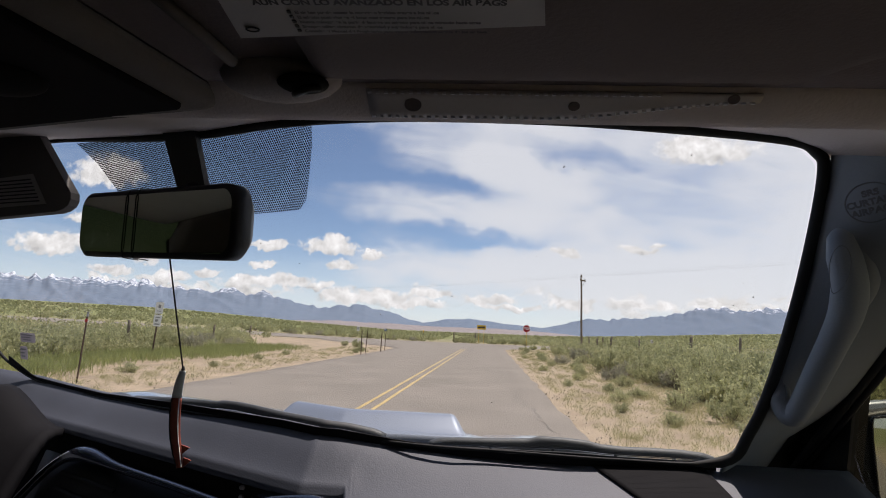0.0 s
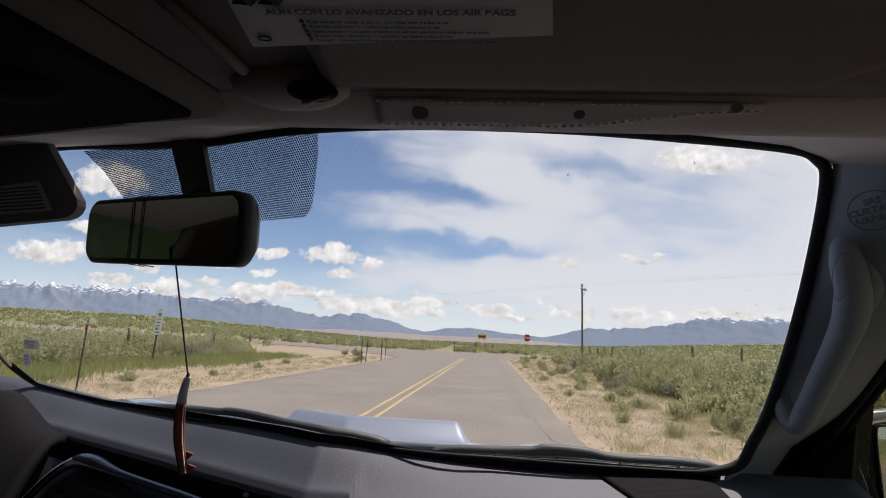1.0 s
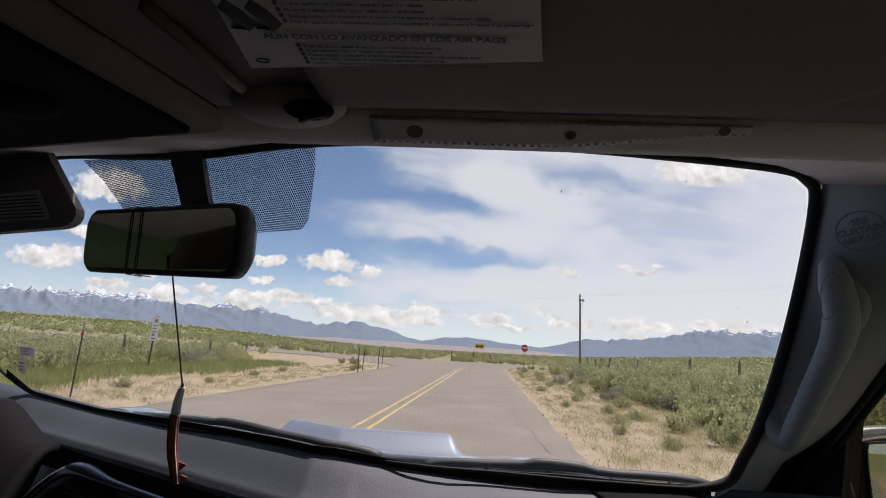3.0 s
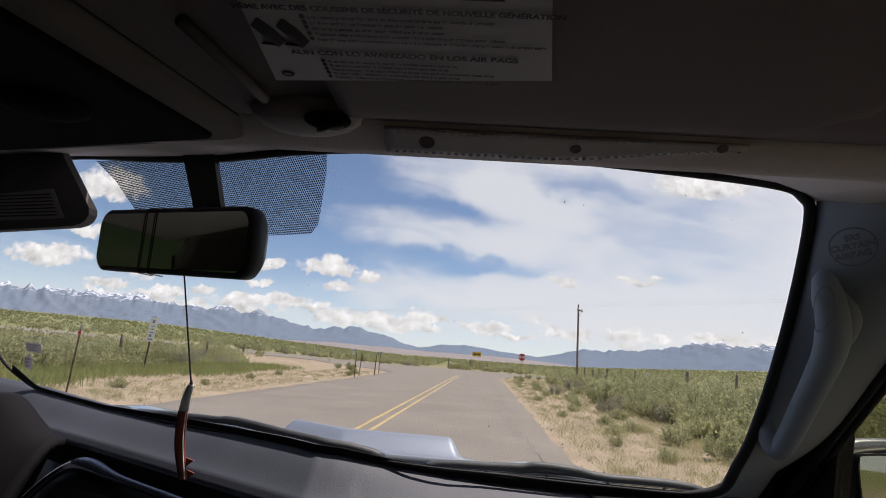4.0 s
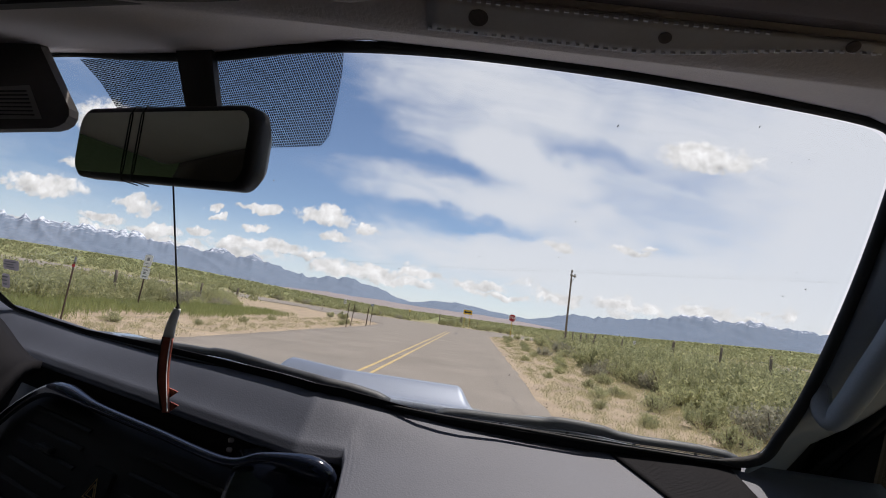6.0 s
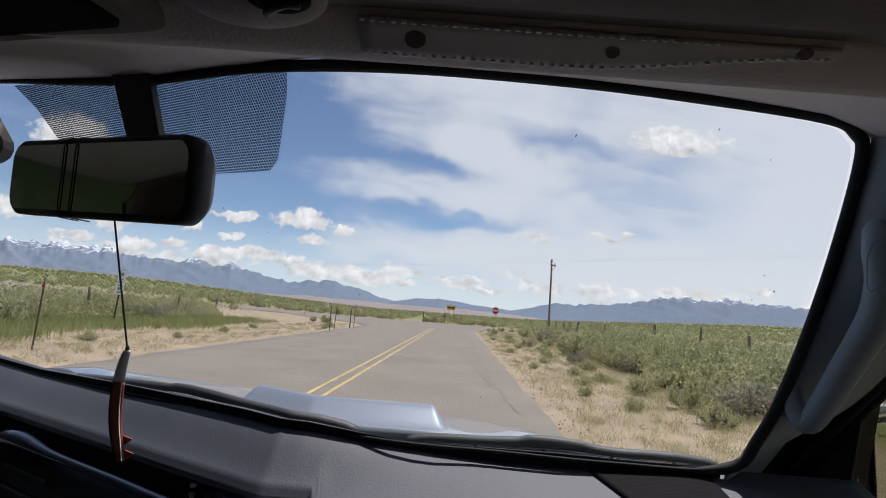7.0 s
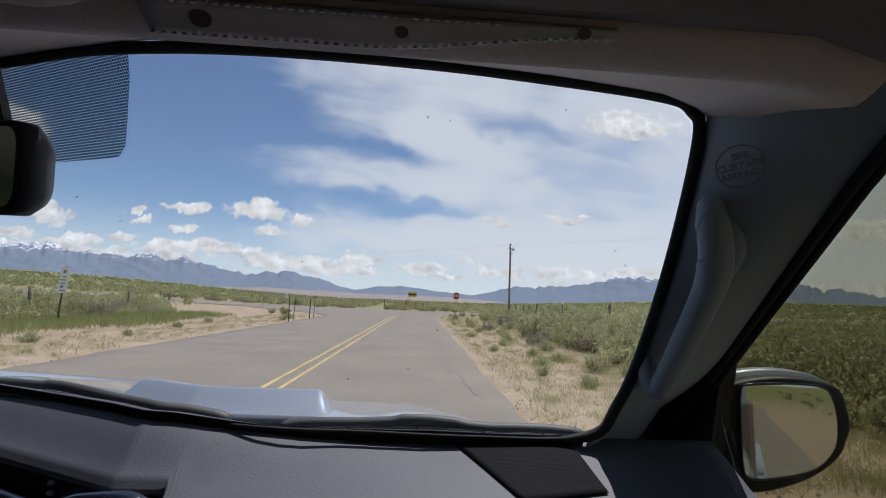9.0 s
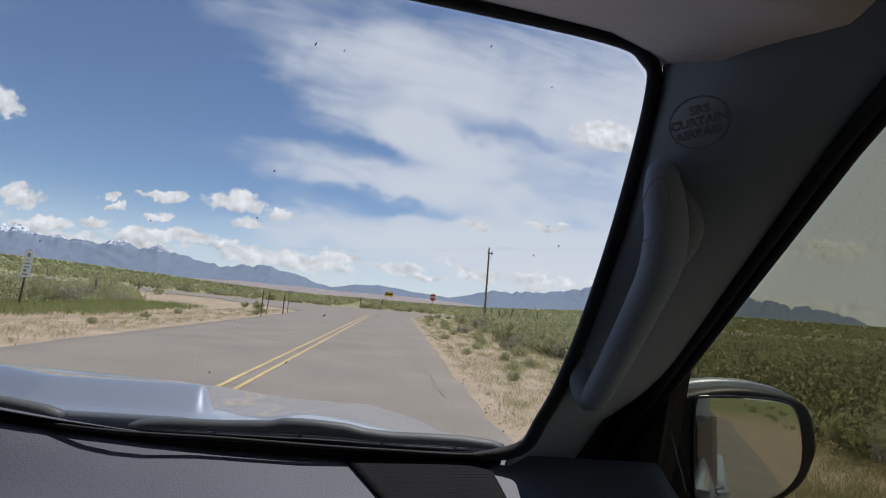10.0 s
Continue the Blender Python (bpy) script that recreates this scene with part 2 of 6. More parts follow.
M = dict(
    # one lining fabric: header painted lighter for light off the dashboard, headliner darker
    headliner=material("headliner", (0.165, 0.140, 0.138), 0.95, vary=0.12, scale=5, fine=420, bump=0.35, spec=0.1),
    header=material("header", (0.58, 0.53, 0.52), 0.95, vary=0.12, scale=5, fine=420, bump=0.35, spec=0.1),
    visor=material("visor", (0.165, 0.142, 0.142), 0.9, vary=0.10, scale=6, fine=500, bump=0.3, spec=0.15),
    visor_dark=material("visor_dark", (0.15, 0.14, 0.135), 0.9, vary=0.10, scale=6, fine=500, bump=0.3, spec=0.15),
    pillar=material("pillar", (0.262, 0.300, 0.340), 0.62, vary=0.10, scale=7, fine=600, bump=0.12, spec=0.35),
    pillar_mark=material("pillar_mark", (0.20, 0.215, 0.235), 0.6, vary=0.1, bump=0.0),
    dash=material("dash", (0.080, 0.090, 0.116), 0.6, vary=0.22, scale=9, fine=700, bump=0.25, spec=0.4),
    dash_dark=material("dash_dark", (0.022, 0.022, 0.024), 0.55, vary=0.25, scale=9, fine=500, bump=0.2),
    # near black, for black parts and for shade painted into recesses
    black_and_shade=material("black_and_shade", (0.013, 0.012, 0.012), 0.9, vary=0.2, scale=20, fine=300, bump=0.1, spec=0.08),
    black=material("black", (0.012, 0.012, 0.013), 0.5, vary=0.2, scale=20, fine=300, bump=0.1),
    frit=material("frit", (0.010, 0.010, 0.012), 0.8, vary=0.2, scale=30, fine=400, bump=0.0, spec=0.1),
    rubber=material("rubber", (0.014, 0.015, 0.016), 0.75, vary=0.3, scale=30, fine=400, bump=0.2),
    gloss=material("gloss", (0.016, 0.022, 0.040), 0.16, vary=0.2, scale=12, fine=200, bump=0.0, coat=1.0),
    wiper=material("wiper", (0.075, 0.080, 0.086), 0.55, vary=0.3, scale=20, fine=300, bump=0.1),
    chrome=material("chrome", (0.62, 0.63, 0.65), 0.18, 1.0, vary=0.1, scale=20, fine=200, bump=0.0),
    paint=material("paint", (0.27, 0.30, 0.36), 0.42, 0.35, vary=0.06, scale=3, fine=900, bump=0.02, coat=0.8),
    paper=material("paper", (0.36, 0.35, 0.35), 0.7, vary=0.06, scale=12, fine=300, bump=0.05),
    ink=material("ink", (0.035, 0.035, 0.038), 0.7, vary=0.1, bump=0.0),
    red=material("red", (0.34, 0.085, 0.05), 0.4, vary=0.3, scale=60, fine=400, bump=0.05),
    string=material("string", (0.02, 0.02, 0.02), 0.9, vary=0.2, fine=900),
    paper_strip=material("paper_strip", (0.50, 0.48, 0.48), 0.7, vary=0.1, scale=30, fine=300, bump=0.1),
    stitch=material("stitch", (0.62, 0.62, 0.66), 0.6, vary=0.1, bump=0.0),
    seat=material("seat", (0.05, 0.05, 0.052), 0.9, vary=0.2, scale=8, fine=300, bump=0.4),
    glass=glass("glass", (0.94, 0.96, 0.96), 0.02),
    glass_rear=glass("glass_rear", (0.15, 0.165, 0.115), 0.05),
    glass_tint=glass("glass_tint", (0.58, 0.585, 0.515), 0.04),
    asphalt=material("asphalt", (0.240, 0.212, 0.184), 0.93, vary=0.22, scale=0.5, fine=26, bump=0.8, spec=0.2),
    ground=material("ground", (0.365, 0.290, 0.212), 0.97, vary=0.42, scale=0.9, fine=14, bump=0.7, spec=0.1),
    line=material("line", (0.50, 0.37, 0.17), 0.85, vary=0.35, scale=2, fine=30, bump=0.3),
    sign_yellow=material("sign_yellow", (0.80, 0.50, 0.03), 0.45, vary=0.08, scale=3, fine=60, bump=0.02),
    sign_red=material("sign_red", (0.36, 0.02, 0.025), 0.45, vary=0.12, scale=4, fine=60, bump=0.02),
    sign_white=material("sign_white", (0.78, 0.78, 0.76), 0.5, vary=0.08, scale=4, fine=60, bump=0.02),
    sign_blue=material("sign_blue", (0.05, 0.11, 0.22), 0.5, vary=0.1, bump=0.02),
    steel=material("steel", (0.30, 0.31, 0.31), 0.55, 0.7, vary=0.2, scale=10, fine=100, bump=0.1),
    rust=material("rust", (0.11, 0.075, 0.055), 0.85, 0.2, vary=0.35, scale=12, fine=90, bump=0.3),
    yellow_post=material("yellow_post", (0.62, 0.38, 0.04), 0.6, vary=0.2, scale=9, fine=80, bump=0.1),
    wood=material("wood", (0.20, 0.165, 0.13), 0.9, vary=0.4, scale=6, fine=60, bump=0.6),
    leaf=material("leaf", (0.36, 0.375, 0.18), 0.8, vary=0.5, scale=2.5, fine=40, bump=0.0, island=0.8, random=0.6, tint=(0.70, 0.70, 0.41), spec=0.2),
    leaf_grey=material("leaf_grey", (0.34, 0.33, 0.24), 0.85, vary=0.4, scale=2.5, fine=40, bump=0.0, island=0.7, random=0.5, tint=(0.58, 0.55, 0.42), spec=0.2),
    straw=material("straw", (0.42, 0.40, 0.20), 0.9, vary=0.4, scale=2, fine=40, bump=0.0, island=0.8, tint=(0.55, 0.52, 0.28), spec=0.2),
    grass=material("grass", (0.27, 0.30, 0.125), 0.85, vary=0.4, scale=1.2, fine=30, bump=0.0, island=0.7, tint=(0.44, 0.48, 0.20), spec=0.2),
    clip=material("clip", (0.36, 0.33, 0.325), 0.95, vary=0.12, scale=5, fine=420, bump=0.3, spec=0.1),
    twig=material("twig", (0.16, 0.125, 0.10), 0.9, vary=0.3, scale=9, fine=80, bump=0.3),
    scrub=material("scrub", (0.29, 0.305, 0.142), 0.9, vary=0.5, scale=0.25, fine=2, bump=0.0, island=0.9, tint=(0.60, 0.59, 0.34), spec=0.1),
    pebble=material("pebble", (0.38, 0.33, 0.27), 0.9, vary=0.3, scale=5, fine=60, island=0.8, bump=0.3),
    tar=material("tar", (0.03, 0.03, 0.03), 0.7, vary=0.3, scale=5, fine=60, bump=0.2),
    sticker=material("sticker", (0.40, 0.39, 0.42), 0.6, vary=0.06, scale=60, fine=300, bump=0.0),
    dune=material("dune", (0.27, 0.235, 0.23), 0.95, vary=0.12, scale=0.004, fine=0.05, bump=0.0),
)


def mirror_glass(name, rgb):
    m = bpy.data.materials.new(name)
    m.use_nodes = True
    b = m.node_tree.nodes["Principled BSDF"]
    b.inputs["Base Color"].default_value, b.inputs["Metallic"].default_value, b.inputs["Roughness"].default_value = (*rgb, 1), 1.0, 0.02
    return m


M["mirror"] = mirror_glass("mirror", (0.50, 0.54, 0.45))
M["side_mirror"] = mirror_glass("side_mirror", (0.80, 0.82, 0.82))


def dotted_glass():
    """Black ceramic dots printed on clear glass, in staggered rows."""
    m = bpy.data.materials.new("dotted_glass")
    m.use_nodes = True
    nt = m.node_tree
    nt.nodes.clear()
    N, L = nt.nodes.new, nt.links.new
    sep = N("ShaderNodeSeparateXYZ")
    L(N("ShaderNodeTexCoord").outputs["Object"], sep.inputs[0])

    def val(op, p, q=None):
        n = N("ShaderNodeMath")
        n.operation = op
        for i, v in enumerate((p, q)):
            if isinstance(v, (int, float)):
                n.inputs[i].default_value = v
            elif v is not None:
                L(v, n.inputs[i])
        return n.outputs[0]

    wide, high, near = 0.0025, 0.0025 * 1.732, None
    for shift in (0.25, 0.75):
        dx = val("MULTIPLY", val("SUBTRACT", val("FRACT", val("ADD", val("DIVIDE", sep.outputs[0], wide), shift + 40)), 0.5), wide)
        dz = val("MULTIPLY", val("SUBTRACT", val("FRACT", val("ADD", val("DIVIDE", sep.outputs[2], high), shift + 40)), 0.5), high)
        d = val("SQRT", val("ADD", val("MULTIPLY", dx, dx), val("MULTIPLY", dz, dz)))
        near = d if near is None else val("MINIMUM", near, d)
    lt = N("ShaderNodeMath")
    lt.operation = "LESS_THAN"
    L(near, lt.inputs[0])
    lt.inputs[1].default_value = 0.00089
    t, b, x, o = N("ShaderNodeBsdfTransparent"), N("ShaderNodeBsdfDiffuse"), N("ShaderNodeMixShader"), N("ShaderNodeOutputMaterial")
    b.inputs[0].default_value = (0.012, 0.012, 0.013, 1)
    L(lt.outputs[0], x.inputs[0]), L(t.outputs[0], x.inputs[1]), L(b.outputs[0], x.inputs[2]), L(x.outputs[0], o.inputs[0])
    return m


M["dots"] = dotted_glass()


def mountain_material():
    """Rock with forest below and snow in gullies above a wavering line; distance haze is put into the colour as blue.
    """
    m = bpy.data.materials.new("mountain_rock_hazed")
    m.use_nodes = True
    nt = m.node_tree
    b = nt.nodes["Principled BSDF"]
    N, L = nt.nodes.new, nt.links.new
    co = N("ShaderNodeTexCoord").outputs["Object"]
    sep = N("ShaderNodeSeparateXYZ")
    L(co, sep.inputs[0])
    n = N("ShaderNodeTexNoise")
    n.inputs["Scale"].default_value, n.inputs["Detail"].default_value, n.inputs["Roughness"].default_value = 0.026, 10, 0.74
    L(co, n.inputs["Vector"])
    h = N("ShaderNodeMath")
    h.operation = "MULTIPLY_ADD"
    L(n.outputs["Fac"], h.inputs[0])
    h.inputs[1].default_value = 270.0
    L(sep.outputs[2], h.inputs[2])
    r = N("ShaderNodeMapRange")
    L(h.outputs[0], r.inputs[0])
    r.inputs[1].default_value, r.inputs[2].default_value = 314.0, 340.0
    n2 = N("ShaderNodeTexNoise")
    n2.inputs["Scale"].default_value, n2.inputs["Detail"].default_value, n2.inputs["Roughness"].default_value = 0.055, 6, 0.65
    L(co, n2.inputs["Vector"])
    gaps = N("ShaderNodeMapRange")
    L(n2.outputs["Fac"], gaps.inputs[0])
    gaps.inputs[1].default_value, gaps.inputs[2].default_value = 0.43, 0.53
    snow = N("ShaderNodeMath")
    snow.operation = "MULTIPLY"
    L(r.outputs[0], snow.inputs[0]), L(gaps.outputs[0], snow.inputs[1])
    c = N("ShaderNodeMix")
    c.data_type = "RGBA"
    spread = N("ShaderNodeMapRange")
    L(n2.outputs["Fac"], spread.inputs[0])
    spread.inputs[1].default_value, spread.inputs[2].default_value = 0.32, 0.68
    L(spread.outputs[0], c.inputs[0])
    # rock tones with the blue of distance haze mixed in
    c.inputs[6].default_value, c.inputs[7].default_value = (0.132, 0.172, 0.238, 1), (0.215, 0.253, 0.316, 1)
    c2 = N("ShaderNodeMix")
    c2.data_type = "RGBA"
    L(snow.outputs[0], c2.inputs[0]), L(c.outputs[2], c2.inputs[6])
    c2.inputs[7].default_value = (0.70, 0.73, 0.80, 1)
    L(c2.outputs[2], b.inputs["Base Color"])
    b.inputs["Roughness"].default_value, b.inputs["Specular IOR Level"].default_value = 1.0, 0.0
    return m


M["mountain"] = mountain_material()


def far_green(m):
    """Lets low sage cover tint the soil away from the roads."""
    nt = m.node_tree
    b = nt.nodes["Principled BSDF"]
    N, L = nt.nodes.new, nt.links.new
    soil = b.inputs["Base Color"].links[0].from_socket
    co = N("ShaderNodeTexCoord").outputs["Object"]
    ln = N("ShaderNodeVectorMath")
    ln.operation = "LENGTH"
    L(co, ln.inputs[0])
    n = N("ShaderNodeTexNoise")
    n.inputs["Scale"].default_value, n.inputs["Detail"].default_value = 0.03, 8
    L(co, n.inputs["Vector"])
    r = N("ShaderNodeMapRange")
    L(ln.outputs["Value"], r.inputs[0])
    r.inputs[1].default_value, r.inputs[2].default_value = 55, 120
    c, c0 = N("ShaderNodeMix"), N("ShaderNodeMix")
    c.data_type = c0.data_type = "RGBA"
    L(n.outputs["Fac"], c0.inputs[0])
    c0.inputs[6].default_value, c0.inputs[7].default_value = (0.14, 0.16, 0.065, 1), (0.27, 0.27, 0.135, 1)
    L(r.outputs[0], c.inputs[0]), L(soil, c.inputs[6]), L(c0.outputs[2], c.inputs[7])
    L(c.outputs[2], b.inputs["Base Color"])


far_green(M["ground"])
for k in ("leaf", "leaf_grey", "straw", "scrub", "grass"):
    leafy(M[k])
leafy(M["sticker"], 0.7)


# ---- mesh tools ----
def part(name, bm, mat, parent=None, label="", smooth=False):
    me = bpy.data.meshes.new(name)
    bmesh.ops.recalc_face_normals(bm, faces=bm.faces)
    bm.to_mesh(me)
    bm.free()
    me.materials.append(M[mat] if isinstance(mat, str) else mat)
    if smooth:
        for p in me.polygons:
            p.use_smooth = True
    ob = new(name, me)
    if parent:
        ob.parent = parent
    if label:
        ob["label"] = label
    return ob


def thing(name, label, category, at=(0, 0, 0), group="", kind=""):
    return tagged(pose_empty(name, at), label, category, group, kind)


def pose_empty(name, at):
    ob = new(name)
    ob.location = at
    return ob


def box(c, s, bevel=0.0, seg=2, turn=None, bm=None):
    bm = bm or bmesh.new()
    r = bmesh.ops.create_cube(bm, size=1.0)
    vs = r["verts"]
    bmesh.ops.scale(bm, vec=s, verts=vs)
    if bevel:
        es = list({e for v in vs for e in v.link_edges})
        r2 = bmesh.ops.bevel(bm, geom=es, offset=bevel, segments=seg, profile=0.5, affect="EDGES")
        vs = list({v for f in r2["faces"] for v in f.verts} | {v for v in vs if v.is_valid})
    if turn:
        bmesh.ops.transform(bm, matrix=turn.to_3x3().to_4x4(), verts=vs)
    bmesh.ops.translate(bm, vec=c, verts=vs)
    return bm


def tube(pts, radii, seg=10, bm=None, closed=False, flat=1.0):
    """A round bar through the points, with a radius for each."""
    bm = bm or bmesh.new()
    pts = [Vector(p) for p in pts]
    if isinstance(radii, (int, float)):
        radii = [radii] * len(pts)
    rings, up = [], None
    n = len(pts)
    for i, p in enumerate(pts):
        a, b = (pts[i - 1], pts[(i + 1) % n]) if closed else (pts[max(0, i - 1)], pts[min(n - 1, i + 1)])
        t = (b - a).normalized()
        if up is None:
            up = t.orthogonal().normalized()
        up = (up - t * up.dot(t)).normalized()
        side = t.cross(up)
        rings.append([bm.verts.new(p + (up * math.cos(k) + side * math.sin(k) * flat) * radii[i]) for k in (2 * math.pi * j / seg for j in range(seg))])
    for i in range(n if closed else n - 1):
        a, b = rings[i], rings[(i + 1) % n]
        for j in range(seg):
            bm.faces.new((a[j], a[(j + 1) % seg], b[(j + 1) % seg], b[j]))
    if not closed:
        bm.faces.new(rings[0][::-1])
        bm.faces.new(rings[-1])
    return bm


def spline(pts, n=8, closed=False):
    """Points along a smooth curve through the given ones."""
    pts = [Vector(p) for p in pts]
    out, m = [], len(pts)
    for i in range(m if closed else m - 1):
        p0, p1, p2, p3 = (pts[(i + k) % m] if closed else pts[min(m - 1, max(0, i + k))] for k in (-1, 0, 1, 2))
        for j in range(n):
            t = j / n
            out.append(0.5 * (2 * p1 + (p2 - p0) * t + (2 * p0 - 5 * p1 + 4 * p2 - p3) * t * t + (3 * p1 - p0 - 3 * p2 + p3) * t ** 3))
    if not closed:
        out.append(pts[-1])
    return out


def sheet(fn, us, vs, thick, bm=None):
    """A curved panel: fn(u, v) gives a place; the panel is thick along its own normal, away from the cabin."""
    bm = bm or bmesh.new()
    g = [[Vector(fn(u, v)) for v in vs] for u in us]
    nu, nv = len(us), len(vs)
    front = [[bm.verts.new(p) for p in row] for row in g]
    back = []
    for i in range(nu):
        row = []
        for j in range(nv):
            du = g[min(nu - 1, i + 1)][j] - g[max(0, i - 1)][j]
            dv = g[i][min(nv - 1, j + 1)] - g[i][max(0, j - 1)]
            nn = du.cross(dv)
            nn = nn.normalized() if nn.length > 1e-12 else Vector((0, 0, 1))
            row.append(bm.verts.new(g[i][j] + nn * thick))
        back.append(row)
    for i in range(nu - 1):
        for j in range(nv - 1):
            bm.faces.new((front[i][j], front[i + 1][j], front[i + 1][j + 1], front[i][j + 1]))
            bm.faces.new((back[i][j], back[i][j + 1], back[i + 1][j + 1], back[i + 1][j]))
    rim = [(i, 0) for i in range(nu)] + [(nu - 1, j) for j in range(1, nv)] + [(i, nv - 1) for i in range(nu - 2, -1, -1)] + [(0, j) for j in range(nv - 2, 0, -1)]
    for k in range(len(rim)):
        (i, j), (i2, j2) = rim[k], rim[(k + 1) % len(rim)]
        bm.faces.new((front[i][j], back[i][j], back[i2][j2], front[i2][j2]))
    return bm


def slab(outline, normal, thick, bm=None):
    """A flat plate with the given outline."""
    bm = bm or bmesh.new()
    nn = Vector(normal).normalized() * thick
    a = [bm.verts.new(Vector(p)) for p in outline]
    b = [bm.verts.new(Vector(p) + nn) for p in outline]
    bm.faces.new(a)
    bm.faces.new(b[::-1])
    for i in range(len(a)):
        j = (i + 1) % len(a)
        bm.faces.new((a[i], b[i], b[j], a[j]))
    return bm


def lettering(name, text, size, m, mat, parent, depth=0.0, label="", align="CENTER"):
    cu = bpy.data.curves.new(name, "FONT")
    cu.offset = size * (0.03 if size > 0.01 else 0.045)
    cu.body, cu.size, cu.extrude, cu.align_x, cu.align_y = text, size, depth, align, "CENTER"
    tmp = new(name + "_curve", cu)
    bpy.context.view_layer.update()
    me = bpy.data.meshes.new_from_object(tmp.evaluated_get(bpy.context.evaluated_depsgraph_get()))
    bpy.data.objects.remove(tmp)
    bpy.data.curves.remove(cu)
    me.name = name
    me.materials.clear()
    me.materials.append(M[mat])
    ob = new(name, me)
    ob.parent = parent
    ob.matrix_local = m
    if label:
        ob["label"] = label
    return ob


def lin(a, b, n):
    return [a + (b - a) * i / (n - 1) for i in range(n)]


def smooth01(x, lo, hi):
    s = min(1.0, max(0.0, (x - lo) / (hi - lo)))
    return s * s * (3 - 2 * s)


# ---- the land ----
JUNCTION = 62.0     # near edge of the crossing road
FAR_EDGE = 75.5     # its far edge


def land(x, y):
    """Height of the ground: level along the road, while the plain rises towards the ranges at both sides."""
    s = smooth01(abs(math.degrees(math.atan2(x, y))), 5, 35)
    return max(0.0, math.hypot(x, y) - 50) * 0.022 * s * min(1.0, 1500 / max(1500, math.hypot(x, y)))


def road_left(y):
    return -6.5 + 0.5 * smooth01(y, 10, 40) - 11.0 * smooth01(y, 40, JUNCTION) ** 1.8


def road_right(y):
    return 2.0 + 0.026 * max(0.0, y - 10) + 4.2 * smooth01(y, 48, JUNCTION) ** 2.2


def build_ground():
    bm = bmesh.new()
    radii = [0.0] + [0.8 * 1.088 ** i for i in range(104)]
    seg = 180
    rings = []
    for r in radii:
        if r == 0:
            rings.append([bm.verts.new((0, 0, 0))])
            continue
        row = []
        for k in range(seg):
            t = 2 * math.pi * k / seg
            x, y = r * math.sin(t), r * math.cos(t)
            rough = 0.0
            if r < 250 and not (road_left(y) - 1.5 < x < road_right(y) + 0.6 and y < FAR_EDGE + 1) and not (JUNCTION - 1 < y < FAR_EDGE + 1):
                rough = 0.05 * noise.fractal(Vector((x * 0.15, y * 0.15, 0)), 1.0, 2.0, 3)
            row.append(bm.verts.new((x, y, land(x, y) + rough - 0.02)))
        rings.append(row)
    for k in range(seg):
        bm.faces.new((rings[0][0], rings[1][k], rings[1][(k + 1) % seg]))
        for i in range(1, len(rings) - 1):
            bm.faces.new((rings[i][k], rings[i + 1][k], rings[i + 1][(k + 1) % seg], rings[i][(k + 1) % seg]))
    ob = part("ground", bm, "ground", smooth=True)
    tagged(ob, "dry sandy plain with low green sage cover", "ground", kind="structure")


build_ground()


def strip(bm, rows, lift, skirt=0.0):
    """Joins rows of (x, y) into a surface that follows the land."""
    prev = None
    for row in rows:
        cur = [bm.verts.new((x, y, land(x, y) + lift)) for x, y in row]
        if skirt:
            (xa, ya), (xb, yb) = row[0], row[-1]
            cur = [bm.verts.new((xa - skirt, ya, land(xa, ya) + lift - skirt))] + cur + [bm.verts.new((xb + skirt, yb, land(xb, yb) + lift - skirt))]
        if prev:
            for i in range(len(cur) - 1):
                bm.faces.new((prev[i], prev[i + 1], cur[i + 1], cur[i]))
        prev = cur


def edge_jit(y, k):
    return 0.16 * noise.noise(Vector((y * 0.7, k, 0))) + 0.07 * noise.noise(Vector((y * 3.1, k, 5)))


bm = bmesh.new()
ys = lin(-70, 0, 24)[:-1] + lin(0, JUNCTION, 110)
strip(bm, [[(road_left(y) + edge_jit(y, 1) + (road_right(y) + edge_jit(y, 2) - road_left(y) - edge_jit(y, 1)) * k / 14, y) for k in range(15)] for y in ys], 0.025, 0.16)
xs = [-240 + 8 * i for i in range(26)] + lin(-34, 34, 40) + [40 + 8 * i for i in range(26)]
strip(bm, [[(x, y0 + (edge_jit(x, 3 + j) * 1.5 if j in (0, 6) and not (-17.4 < x < 8.0 and j == 0) else 0)) for x in xs] for j, y0 in enumerate(lin(JUNCTION, FAR_EDGE, 7))], 0.025)
road = tagged(part("road", bm, "asphalt", smooth=True), "worn grey-brown asphalt road meeting a crossing road", "road", kind="structure")

for off, y1 in ((-0.14, 49.0), (0.14, 48.0)):
    bm = bmesh.new()
    strip(bm, [[(-1.68 + 0.027 * (y - 10) + off + w + 0.012 * noise.noise(Vector((y, w, off))), y) for w in (-0.040, 0.040)] for y in lin(-60, y1, 200)], 0.032)
    tagged(part("road_line", bm, "line"), "faded yellow centre line painted on the asphalt", "road line", kind="structure")

